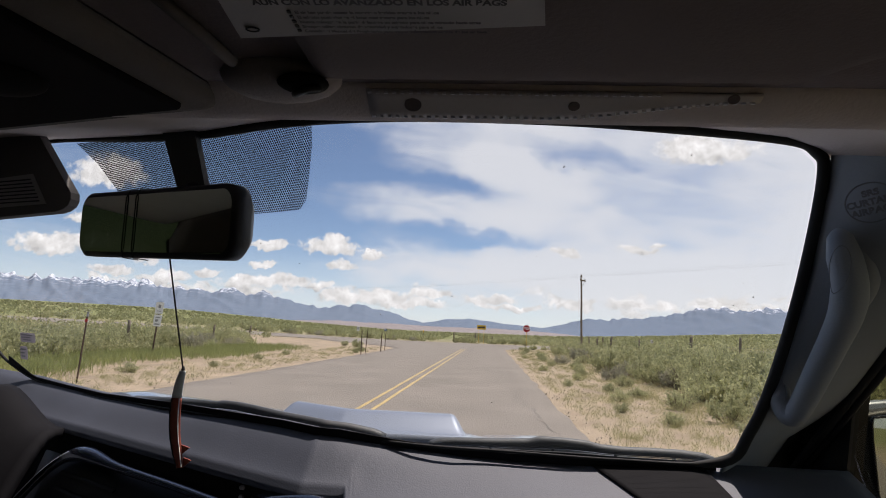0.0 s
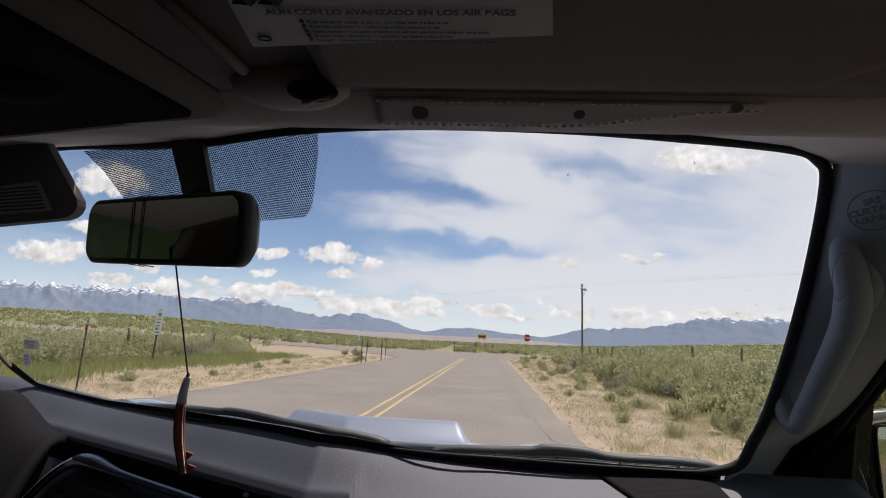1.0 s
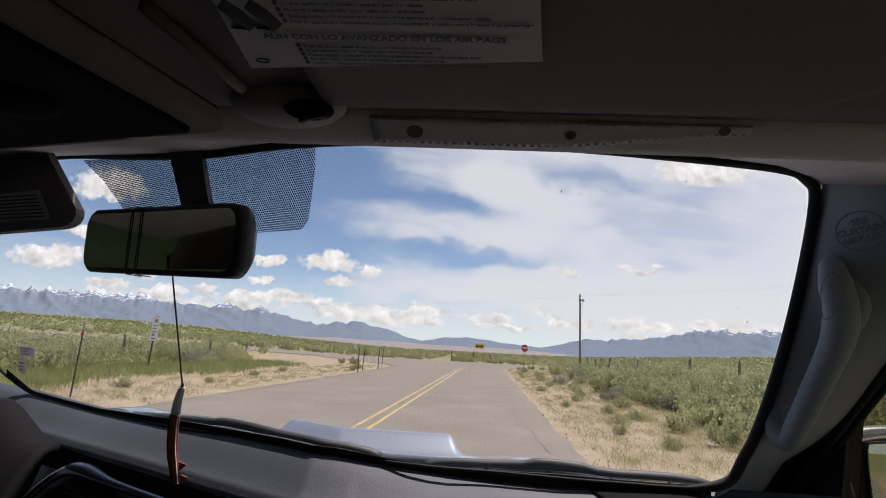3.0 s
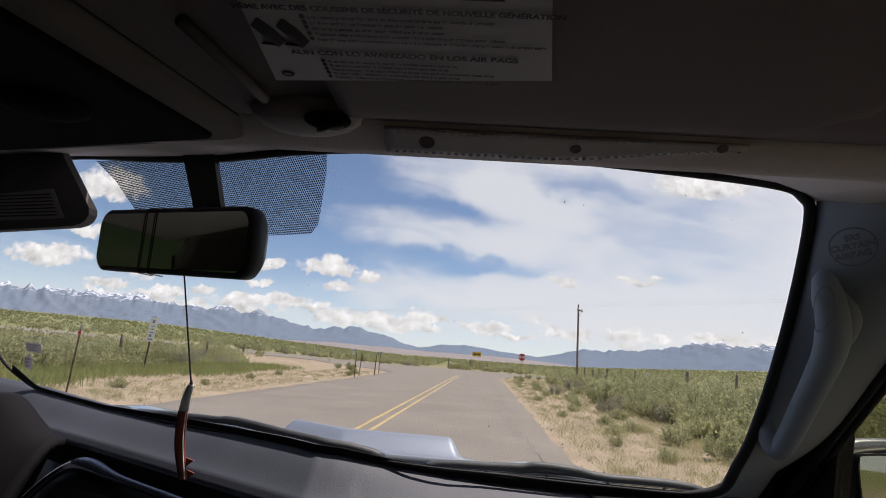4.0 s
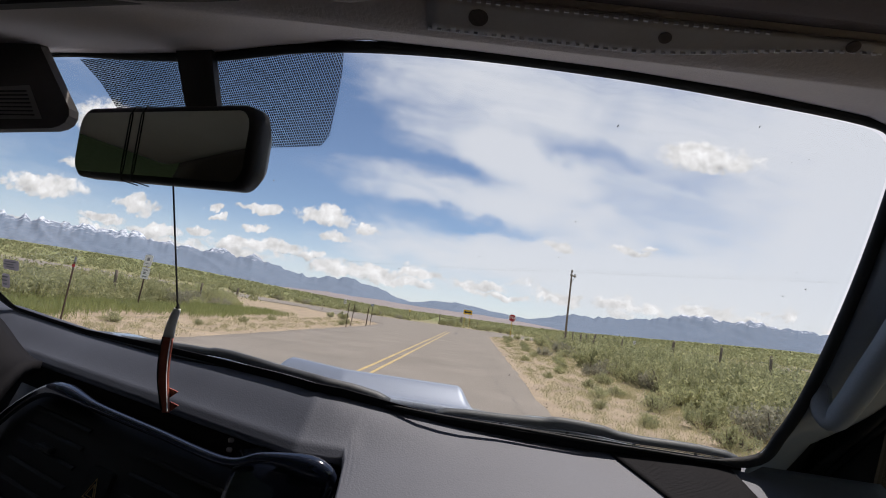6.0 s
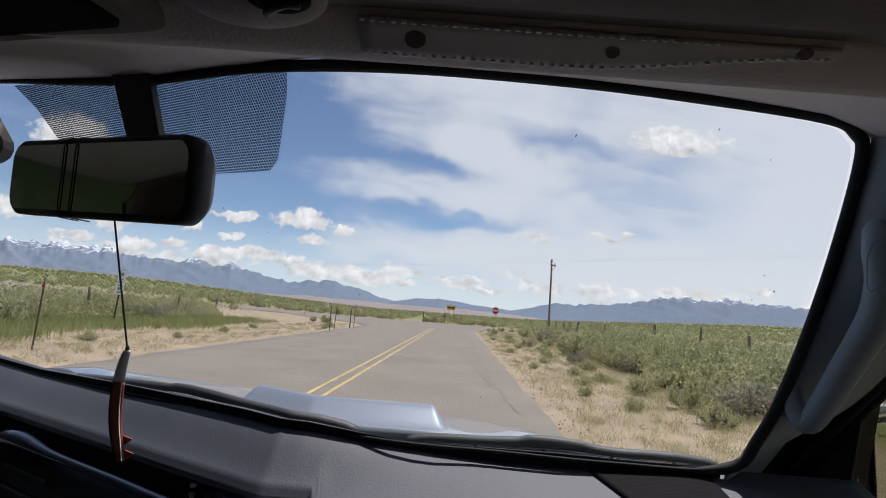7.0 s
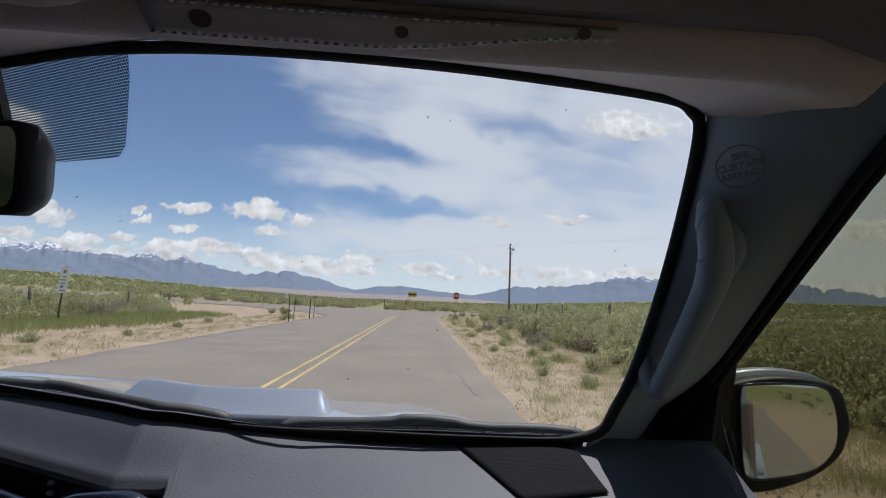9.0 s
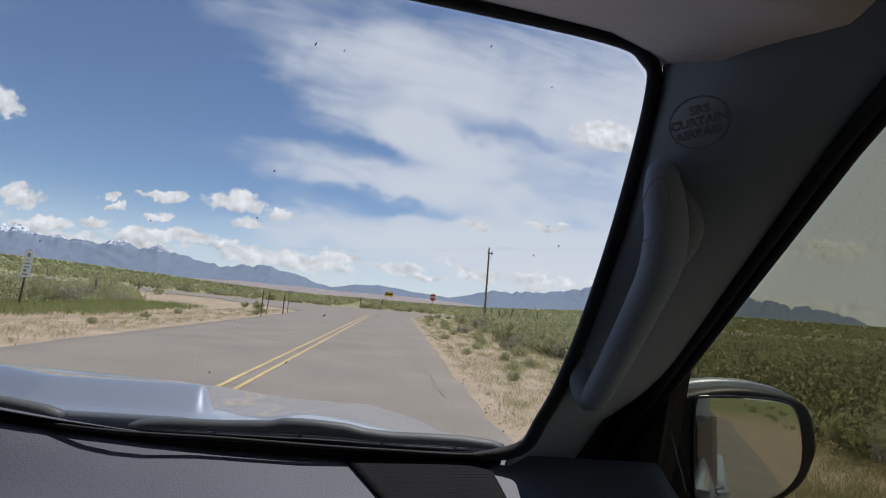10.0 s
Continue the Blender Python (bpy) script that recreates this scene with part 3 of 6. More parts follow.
# a tar-filled crack past the end of the lines
pts = [(0.10 + 0.12 * math.sin(i * 1.9) + 0.07 * math.sin(i * 4.3), 44.0 + i * 0.34) for i in range(16)]
bm = bmesh.new()
strip(bm, [[(x - w, y), (x + w, y)] for i, (x, y) in enumerate(pts) for w in (0.022 + 0.055 * smooth01(i, 6, 10) + 0.015 * math.sin(i * 7),)], 0.031)
tagged(part("road_crack", bm, "tar"), "dark tar-filled crack in the asphalt", "road crack", kind="structure")
for cx, cy, w in ((-9.0, 54.0, 1.1), (-7.4, 52.4, 0.8)):
    bm = bmesh.new()
    strip(bm, [[(cx - w, cy + j * 0.12 + 0.05 * math.sin(j)), (cx, cy + j * 0.12 + 0.06), (cx + w, cy + j * 0.12 - 0.03)] for j in range(3)], 0.030)
    tagged(part("road_patch", bm, "tar"), "dark tar patch on the asphalt", "road patch", kind="structure")


CRACKS = ((1.6, 9.0, 1.2, 17.5, 0.010), (-4.6, 12.5, -4.9, 30.0, 0.010), (0.9, 34.0, 1.5, 52.0, 0.010), (-9.5, 63.5, -2.0, 67.5, 0.018), (3.0, 64.0, 9.5, 69.5, 0.018), (-14.0, 70.0, 4.0, 72.0, 0.02), (-3.2, 54.0, -3.9, 70.0, 0.014), (4.6, 63.0, 3.2, 75.0, 0.014), (-6.3, 22.0, -3.6, 22.8, 0.010), (-2.0, 59.5, 4.0, 60.2, 0.014))
for x0, y0, x1, y1, w in CRACKS:
    n = 40
    side = Vector((y1 - y0, x0 - x1, 0)).normalized() * w
    bm = bmesh.new()
    rows = []
    for i in range(n + 1):
        f = i / n
        x, y = x0 + (x1 - x0) * f, y0 + (y1 - y0) * f
        k = 0.16 * noise.noise(Vector((i * 0.45, x0, y0))) / w * 1.0
        t = 0.35 + 0.65 * abs(noise.noise(Vector((i * 0.3, y0, 3))))
        rows.append([(x + side.x * (k - t), y + side.y * (k - t)), (x + side.x * (k + t), y + side.y * (k + t))])
    strip(bm, rows, 0.0295)
    tagged(part("road_crack", bm, "tar"), "thin dark crack in the asphalt", "road crack", kind="structure")


# ---- distance ----
def ridge(name, label, mat, dist, profile, base, rough, seed, thick=700.0, rows=26):
    """A mountain chain: crest heights over tangents of bearing, with spurs and gullies running down to the plain."""
    bm = bmesh.new()
    us = [p[0] for p in profile]
    edges = [us[0]]
    while edges[-1] < us[-1]:
        u = edges[-1]
        edges.append(u + (0.0026 if abs(u) < 1.0 else 0.012 * (1 + u * u)))
    grid = []
    for u in edges:
        h = float(np.interp(u, us, [p[1] for p in profile]))
        n1, n2, n3, n4 = (noise.noise(Vector((u * s, seed + s, 0))) for s in (13, 29, 61, 130))
        peak = rough * h * (0.9 * n2 + 0.65 * n3 + 0.35 * n4)
        h *= 1 + rough * 0.8 * n1
        h = max(h, 0.001)
        a = math.atan(u)
        col = []
        for j in range(rows):
            f = j / (rows - 1)
            d = dist - thick * (1 - f)
            w = 0.9 * noise.noise(Vector((u * 7, f * 2, seed)))
            g = 1 - 2 * abs(noise.noise(Vector((u * 24 + w + 2.2 * f, f * 2.4, seed + 9)))) + 0.5 * noise.noise(Vector((u * 58 - 3 * f, f * 6, seed + 4))) - 0.5
            z = dist * (h * (f ** 1.1 + 0.22 * g * f * (1 - f)) + peak * f ** 5) - 14 * (1 - f) + base * (1 - f)
            col.append(bm.verts.new((math.sin(a) * d, math.cos(a) * d, z + 2)))
        col.append(bm.verts.new((math.sin(a) * dist * 1.2, math.cos(a) * dist * 1.2, -5)))
        grid.append(col)
    for p, q in zip(grid, grid[1:]):
        for j in range(len(p) - 1):
            bm.faces.new((p[j], q[j], q[j + 1], p[j + 1]))
    tagged(part(name, bm, mat, smooth=True), label, "mountains", kind="structure")


ridge("mountain_range_1", "mountain range tinted blue for distance haze, with snow along its crest", "mountain", 3500,
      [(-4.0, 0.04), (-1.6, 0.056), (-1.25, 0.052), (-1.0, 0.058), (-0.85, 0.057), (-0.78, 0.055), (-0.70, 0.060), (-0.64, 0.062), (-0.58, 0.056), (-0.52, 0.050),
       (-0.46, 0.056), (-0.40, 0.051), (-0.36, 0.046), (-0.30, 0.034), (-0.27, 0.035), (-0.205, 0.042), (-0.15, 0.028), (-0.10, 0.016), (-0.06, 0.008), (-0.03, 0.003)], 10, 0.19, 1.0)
ridge("mountain_range_2", "mountain range tinted blue for distance haze, with snow along its crest", "mountain", 3480,
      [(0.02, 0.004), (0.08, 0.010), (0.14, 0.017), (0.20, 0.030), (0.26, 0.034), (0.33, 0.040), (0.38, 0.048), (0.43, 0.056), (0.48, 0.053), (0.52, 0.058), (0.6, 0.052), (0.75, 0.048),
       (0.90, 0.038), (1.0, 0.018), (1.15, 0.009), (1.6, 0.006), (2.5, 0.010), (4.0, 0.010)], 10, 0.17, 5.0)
ridge("hill_range", "low hills in the gap between the ranges, tinted blue for distance haze", "mountain", 3300,
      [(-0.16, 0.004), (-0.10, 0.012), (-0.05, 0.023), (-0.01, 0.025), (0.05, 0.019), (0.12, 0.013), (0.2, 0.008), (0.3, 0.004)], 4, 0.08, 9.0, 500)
ridge("dune_field", "pale sand dunes along the foot of the hills", "dune", 2900,
      [(-0.5, 0.001), (-0.36, 0.008), (-0.25, 0.011), (-0.15, 0.010), (-0.06, 0.008), (0.02, 0.0085), (0.1, 0.007), (0.18, 0.003), (0.25, 0.001)], 4, 0.12, 13.0, 300)


# ---- plants ----
def leaf_mesh(name, centres, size, spread, rng, mat, lean=0.5):
    """Many small pointed leaves round the given places, as one mesh."""
    n = len(centres)
    axis = rng.normal(size=(n, 3))
    axis[:, 2] = np.abs(axis[:, 2]) + lean
    axis /= np.linalg.norm(axis, axis=1, keepdims=True)
    side = np.cross(axis, rng.normal(size=(n, 3)))
    side /= np.linalg.norm(side, axis=1, keepdims=True) + 1e-9
    ln = size * rng.uniform(0.6, 1.4, (n, 1))
    wd = ln * spread * rng.uniform(0.7, 1.3, (n, 1))
    v = np.stack([centres - axis * ln * 0.5, centres + side * wd, centres + axis * ln * 0.6, centres - side * wd], 1).reshape(-1, 3)
    f = np.arange(4 * n).reshape(-1, 4)
    me = bpy.data.meshes.new(name)
    me.from_pydata(v.tolist(), [], f.tolist())
    me.materials.append(M[mat])
    return me


def bush_parts(seed, width, height, leaves, mat, size):
    """Foliage and stems of one sage bush: sprigs that fan out from the root in uneven lobes."""
    rng = np.random.default_rng(seed)
    tips, stems = [], bmesh.new()
    for k in range(26):
        a, r = rng.uniform(0, 2 * math.pi), width * 0.5 * math.sqrt(rng.uniform(0.02, 1))
        h = height * (0.55 + 0.45 * rng.random()) * (1 - 0.45 * (r / (width * 0.5)) ** 2)
        tips.append((r * math.cos(a), r * math.sin(a), h))
    pts = []
    for t in tips:
        t = np.array(t)
        root = np.array([t[0] * 0.25, t[1] * 0.25, 0.0])
        bend = (root + t) / 2 + np.array([t[0], t[1], 0]) * 0.15
        m = leaves // 26
        f = rng.uniform(0.28, 1.03, m) ** 0.8
        c = ((1 - f) ** 2)[:, None] * root + (2 * f * (1 - f))[:, None] * bend + (f ** 2)[:, None] * t
        pts.append(c + rng.normal(size=(m, 3)) * (0.030 + 0.055 * width * (1.1 - f))[:, None])
        tube([root, bend, t * 0.97], [0.012, 0.008, 0.003], 4, stems)
    pts = np.concatenate(pts)
    pts[:, 2] = np.abs(pts[:, 2])
    return leaf_mesh("foliage", pts, size, 0.2, rng, mat), stems


def make_bush(seed, width, height, leaves, mat, label, size=0.062):
    e = thing("sage_bush", label, "bush", group="sage bushes by the road")
    me, stems = bush_parts(seed, width, height, leaves, mat, size)
    f = new("foliage", me)
    f.parent = e
    part("stems", stems, "twig", e)
    return e


kinds = [make_bush(1, 1.5, 1.05, 3610, "leaf", "green leafy sage bush on sandy ground"),
         make_bush(2, 1.1, 0.75, 2660, "leaf", "small green sage bush on sandy ground"),
         make_bush(3, 1.9, 1.25, 4370, "leaf", "tall spreading green sage bush"),
         make_bush(4, 1.2, 0.70, 2660, "leaf_grey", "grey-green dry sage bush on sandy ground"),
         make_bush(5, 0.6, 0.42, 900, "leaf", "low green weed clump on sandy ground", 0.05)]
rng = random.Random(7)


def sage_front(y):
    """Where the sage begins on the two sides of the road."""
    left = -13.0 - 1.5 * smooth01(y, 24, 40) - 24.0 * smooth01(y, 36, 44) + 18.0 * smooth01(y, 50, 55)
    right = 5.9 + 0.03 * max(0.0, y - 20) + 5.0 * smooth01(y, 50, 57)
    return left, right


# single bushes on the verges, then the dense sage behind them, nearest first
spots = [(3.4, 12.2, 4, 0.6), (3.9, 14.2, 4, 0.8), (3.2, 17.6, 4, 0.6), (4.0, 20.2, 4, 0.8), (3.3, 24.4, 4, 0.7), (4.2, 28.4, 4, 0.9), (3.6, 36.0, 4, 0.8), (4.1, 43.0, 4, 0.9), (3.9, 10.6, 4, 0.7), (4.6, 15.2, 4, 0.9), (5.3, 20.6, 3, 0.8), (4.9, 24.9, 4, 1.0), (5.0, 30.4, 3, 0.8), (4.6, 35.0, 4, 1.0), (4.9, 9.6, 4, 1.2), (5.2, 11.4, 1, 0.85), (5.0, 13.3, 4, 1.3), (4.2, 16.4, 4, 0.8), (5.1, 18.4, 4, 1.1), (4.6, 22.6, 4, 0.9), (5.2, 27.0, 4, 1.2), (4.4, 33.0, 4, 0.9), (5.0, 39.5, 1, 0.7), (4.7, 47.0, 4, 1.1),
         (5.3, 54.2, 4, 1.2), (6.4, 57.4, 1, 0.8), (7.6, 58.6, 4, 1.2), (8.7, 59.6, 1, 0.7), (5.0, 56.0, 4, 0.8), (-9.4, 15.4, 4, 0.9), (-8.6, 18.8, 4, 0.6), (-8.9, 23.4, 4, 0.7), (-9.3, 28.0, 4, 0.8),
         (-6.9, 33.5, 4, 0.8), (-7.2, 36.2, 4, 1.0), (-9.0, 43.5, 1, 0.9), (-10.6, 46.0, 4, 1.2), (-1.1, 78.2, 2, 1.05), (-2.2, 78.6, 0, 1.0), (-0.1, 79.0, 0, 1.0)]
fields = ((124, lambda: (rng.uniform(5.6, 16.5), 6.0 + 40.0 * rng.random() ** 1.35), 0.62), (112, lambda: (rng.uniform(-26.0, -12.6), 12.0 + 28.0 * rng.random() ** 1.1), 0.66),
          (48, lambda: (rng.uniform(-40.0, 32.0), rng.uniform(77.0, 82.0)), 1.0))
for count, place, gap in fields:
    made = 0
    while made < count:
        x, y = place()
        lo, hi = sage_front(y)
        if y < FAR_EDGE and lo < x < hi or -5.6 < x < -2.6 and y > FAR_EDGE:
            continue
        if all((x - p[0]) ** 2 + (y - p[1]) ** 2 > gap for p in spots):
            edge_of = min(abs(x - lo), abs(x - hi)) < 0.8
            spots.append((x, y, rng.choice((1, 1, 4, 3)) if edge_of else rng.choice((0, 0, 2, 2, 3, 3, 1)), rng.uniform(0.9, 1.4) if y < FAR_EDGE else rng.uniform(0.8, 1.1)))
            made += 1
first = set()
for x, y, k, s in spots:
    m = pose(x, y, land(x, y) - 0.03, 0, 0, rng.uniform(0, 360)) @ Matrix.Diagonal((s, s, s * rng.uniform(0.85, 1.1), 1))
    if k not in first:
        first.add(k)
        kinds[k].matrix_basis = m
    else:
        c = copy_thing(kinds[k], m)
        c.matrix_basis = m


def scatter(n, place, seed):
    r = random.Random(seed)
    out = []
    while len(out) < n:
        p = place(r)
        if p:
            out.append(p)
    return out


def scrub_place(r):
    if r.random() < 0.10:
        a, d = r.uniform(1.45, 4.83), 6 * (34 ** r.random())
        x, y = d * math.sin(a), d * math.cos(a)
        return (x, y, r.uniform(0.9, 1.7), d) if x > 6.0 or x < -13.0 else None
    a = r.uniform(-1.45, 1.45)
    d = 11 * (60 ** (r.random() ** 0.95))
    x, y = d * math.sin(a), d * math.cos(a)
    if y < FAR_EDGE + 1.5:
        if y > JUNCTION - 2.0:
            return None
        lo, hi = sage_front(y)
        if lo - 0.6 < x < hi + 0.8:
            return None
    if -5.8 < x + 0.01 * (y - 76) < -2.4 and y < 190:
        return None
    return x, y, r.uniform(0.9, 1.9) if d < 60 else r.uniform(0.7, 1.5), d


def scrub_field():
    gen = np.random.default_rng(5)
    cs, sizes = [], []
    for x, y, w, d in scatter(11500, scrub_place, 3):
        m = 250 if d < 30 else 110 if d < 60 else 40 if d < 130 else 16
        h = w * 0.62
        p = gen.normal(size=(m, 3)) * (w * 0.32, w * 0.32, h * 0.28) + (x, y, land(x, y) + h * 0.42)
        cs.append(p)
        sizes += [0.058 + 0.0024 * d + (0.0012 * max(0.0, d - 60))] * m
    pts, sz = np.concatenate(cs), np.array(sizes)[:, None]
    n = len(pts)
    axis = gen.normal(size=(n, 3))
    axis[:, 2] = np.abs(axis[:, 2]) + 0.5
    axis /= np.linalg.norm(axis, axis=1, keepdims=True)
    side = np.cross(axis, gen.normal(size=(n, 3)))
    side /= np.linalg.norm(side, axis=1, keepdims=True)
    v = np.stack([pts - axis * sz * 0.5, pts + side * sz * 0.3, pts + axis * sz * 0.6, pts - side * sz * 0.3], 1).reshape(-1, 3)
    me = bpy.data.meshes.new("scrub")
    me.from_pydata(v.tolist(), [], np.arange(4 * n).reshape(-1, 4).tolist())
    me.materials.append(M["scrub"])
    tagged(new("scrub", me), "dense low green sagebrush covering the plain", "scrub", kind="stuff")


scrub_field()


def weed_place(r):
    k = r.random()
    if k < 0.10:
        x, y = r.uniform(-60, 45), r.uniform(FAR_EDGE + 0.2, FAR_EDGE + 2.2)
        return None if -5.6 < x < -2.6 else (x, y)
    y = 5 + 52 * r.random() ** 1.6
    if k < 0.52:
        return road_right(y) + 0.25 + (sage_front(y)[1] + 0.6 - road_right(y)) * r.random() ** 0.8, y
    if y > 42 or r.random() < 0.62:
        return None
    return road_left(y) - 0.4 - 3.2 * r.random(), y


def tall_grass_place(r):
    """The green grass strip in front of the sage on the far side of the road."""
    y = 7 + 27 * r.random()
    return -10.2 - 3.4 * r.random() ** 0.8 + 0.5 * math.sin(y * 0.6), y


gen = np.random.default_rng(11)
cs = []
for x, y in scatter(3600, weed_place, 4):
    m = int(gen.integers(12, 70))
    w = 0.03 + 0.0012 * m
    cs.append(gen.normal(size=(m, 3)) * (w, w, 0.025) + (x, y, land(x, y) + 0.05))
me = leaf_mesh("verge_grass", np.concatenate(cs), 0.085, 0.03, gen, "straw", 0.9)
cs = []
for x, y in scatter(1250, tall_grass_place, 14):
    m = int(gen.integers(10, 26))
    cs.append(gen.normal(size=(m, 3)) * (0.13, 0.13, 0.07) + (x, y, land(x, y) + 0.17))
me2 = leaf_mesh("tall_grass", np.concatenate(cs), 0.24, 0.035, gen, "grass", 2.2)
tagged(new("tall_grass", me2), "fresh green grass strip between the sand and the sage", "grass", kind="stuff")
tagged(new("verge_grass", me), "sparse dry grass and weeds on the sandy verge", "grass", kind="stuff")


def pebble_place(r):
    y = 3 + 45 * r.random() ** 1.8
    x = road_right(y) + abs(r.gauss(0, 2.2)) - 0.1 if r.random() < 0.6 else road_left(y) - abs(r.gauss(0, 3)) + 0.2
    return x, y, 0.006 + 0.02 * r.random() ** 4


vs, fs = [], []
for x, y, s in scatter(7000, pebble_place, 8):
    z, b = land(x, y) + 0.004, len(vs)
    a0 = (x * 37 + y * 91) % 6.28
    vs += [(x + s * math.cos(a0 + k * 1.571) * (1 + 0.3 * math.sin(k + x)), y + s * math.sin(a0 + k * 1.571), z + 0.1 * s) for k in range(4)] + [(x + 0.2 * s, y, z + s * 0.8), (x, y, z - s)]
    fs += [(b + k, b + (k + 1) % 4, b + 4) for k in range(4)] + [(b + (k + 1) % 4, b + k, b + 5) for k in range(4)]
me = bpy.data.meshes.new("gravel")
me.from_pydata(vs, [], fs)
me.materials.append(M["pebble"])
tagged(new("gravel", me), "loose pale gravel along the road edges", "gravel", kind="stuff")


# ---- signs, posts and poles ----
def rounded(w, h, r, n=5):
    out = []
    for sx, sz, a0 in ((1, 1, 0), (-1, 1, 90), (-1, -1, 180), (1, -1, 270)):
        for k in range(n):
            a = radians(a0 + 90 * k / (n - 1))
            out.append((sx * (w / 2 - r) + r * math.cos(a), sz * (h / 2 - r) + r * math.sin(a)))
    return out


def arrow_sign(x, y):
    e = thing("arrow_sign", "yellow double-arrow warning sign on two yellow posts", "road sign", (x, y, land(x, y)))
    board = part("board", slab([(a, 0, 2.28 + b) for a, b in rounded(1.22, 0.61, 0.05)], (0, 1, 0), 0.006), "sign_yellow", e, "yellow sign board with black border")
    ring = bmesh.new()
    tube([(a, -0.002, 2.28 + b) for a, b in rounded(1.17, 0.56, 0.04)], 0.009, 4, ring, closed=True)
    part("border", ring, "ink", board, "black border line")
    s = [(-0.54, 0), (-0.27, 0.23), (-0.30, 0.085), (0.30, 0.085), (0.27, 0.23), (0.54, 0), (0.27, -0.23), (0.30, -0.085), (-0.30, -0.085), (-0.27, -0.23)]
    part("arrow", slab([(a, -0.012, 2.28 + b) for a, b in s], (0, 1, 0), 0.004), "ink", board, "black two-headed arrow")
    for px in (-0.36, 0.36):
        part("post", box((px, 0.035, 1.2), (0.05, 0.045, 2.7), 0.004, 1), "yellow_post", e)
        for pz in (2.12, 2.44):
            part("bolt", box((px, -0.008, pz), (0.03, 0.012, 0.03), 0.003, 1), "steel", e)
    return e


arrow_sign(1.25, 77.4)


def stop_sign(x, y):
    e = thing("stop_sign", "red octagonal stop sign on a yellow steel post", "road sign", (x, y, land(x, y)))
    zc = 2.15
    r = 0.38 / math.cos(radians(22.5))
    octo = lambda k, rr: (rr * math.cos(radians(22.5 + 45 * k)), zc + rr * math.sin(radians(22.5 + 45 * k)))
    board = part("board", slab([(octo(k, r)[0], 0, octo(k, r)[1]) for k in range(8)], (0, 1, 0), 0.004), "sign_red", e, "red octagonal board")
    ring = bmesh.new()
    for k in range(8):
        a, b, c, d = octo(k, r * 0.985), octo(k + 1, r * 0.985), octo(k + 1, r * 0.94), octo(k, r * 0.94)
        slab([(p[0], -0.004, p[1]) for p in (a, b, c, d)], (0, 1, 0), 0.002, ring)
    part("border", ring, "sign_white", board, "white border")
    lettering("lettering", "STOP", 0.34, pose(0, -0.006, zc - 0.005, 90, 0, 0), "sign_white", board, 0.002, "white capital letters")
    part("post", box((0, 0.03, 1.18), (0.055, 0.045, 2.7), 0.004, 1), "yellow_post", e)
    e.rotation_euler = (0, 0, radians(-7))
    return e


stop_sign(5.85, 59.4)


def fence_post(x, y, h, lean, mat="rust", label="rusty steel fence post leaning in the sand", r=0.022):
    e = thing("fence_post", label, "post", (x, y, land(x, y) - 0.15), group="fence posts")
    part("shaft", box((0, 0, h / 2), (r * 1.6, r * 2, h), 0.004, 1), mat, e)
    part("flange", box((0, r * 1.1, h / 2 - 0.05), (r * 0.5, r * 1.6, h - 0.2), 0.0), mat, e)
    e.rotation_euler = (radians(rng.uniform(-2, 2)), radians(lean), radians(rng.uniform(0, 60)))
    return e


for x, y, h, lean in ((-6.0, 30.7, 1.55, -1), (-6.5, 34.4, 1.5, 4), (-5.8, 36.0, 1.45, 2), (-6.2, 40.0, 1.5, 1), (-24.0, 56.0, 1.6, 1), (-33.0, 58.5, 1.5, -3), (-15.0, 60.0, 1.5, 2)):
    fence_post(x, y, h, lean)


def delineator(x, y):
    e = thing("delineator", "slim dark steel delineator with a red reflector on the sand", "road marker", (x, y, land(x, y) - 0.15))
    part("shaft", box((0, 0, 0.86), (0.032, 0.026, 1.72), 0.003, 1), "rust", e)
    part("reflector", tube([(0, -0.016, 1.56), (0, -0.022, 1.56)], [0.042, 0.038], 14), "sign_red", e, "round red reflector")
    part("cap", box((0.004, 0, 1.70), (0.05, 0.03, 0.12), 0.006, 1), "steel", e)
    e.rotation_euler = (0, radians(1.5), 0)


delineator(-8.8, 12.6)


def double_sign(x, y):
    e = thing("roadside_sign", "two white notice plates stacked on a steel post", "road sign", (x, y, land(x, y) - 0.1))
    part("post", box((0, 0.025, 1.15), (0.055, 0.035, 2.30), 0.004, 1), "rust", e)
    for zc, marks in ((2.05, ((0, 0.06, 0.10, 0.13), (0, -0.12, 0.16, 0.03))), (1.56, ((0, 0.12, 0.16, 0.04), (-0.03, 0.0, 0.10, 0.10), (0, -0.14, 0.18, 0.05)))):
        b = part("board", slab([(p, 0, zc + q) for p, q in rounded(0.31, 0.45, 0.03)], (0, 1, 0), 0.004), "sign_white", e)
        for mx, mz, mw, mh in marks:
            part("writing", box((mx, -0.004, zc + mz), (mw, 0.003, mh)), "steel", b)
    e.rotation_euler = (0, radians(3), radians(4))


double_sign(-12.2, 21.0)


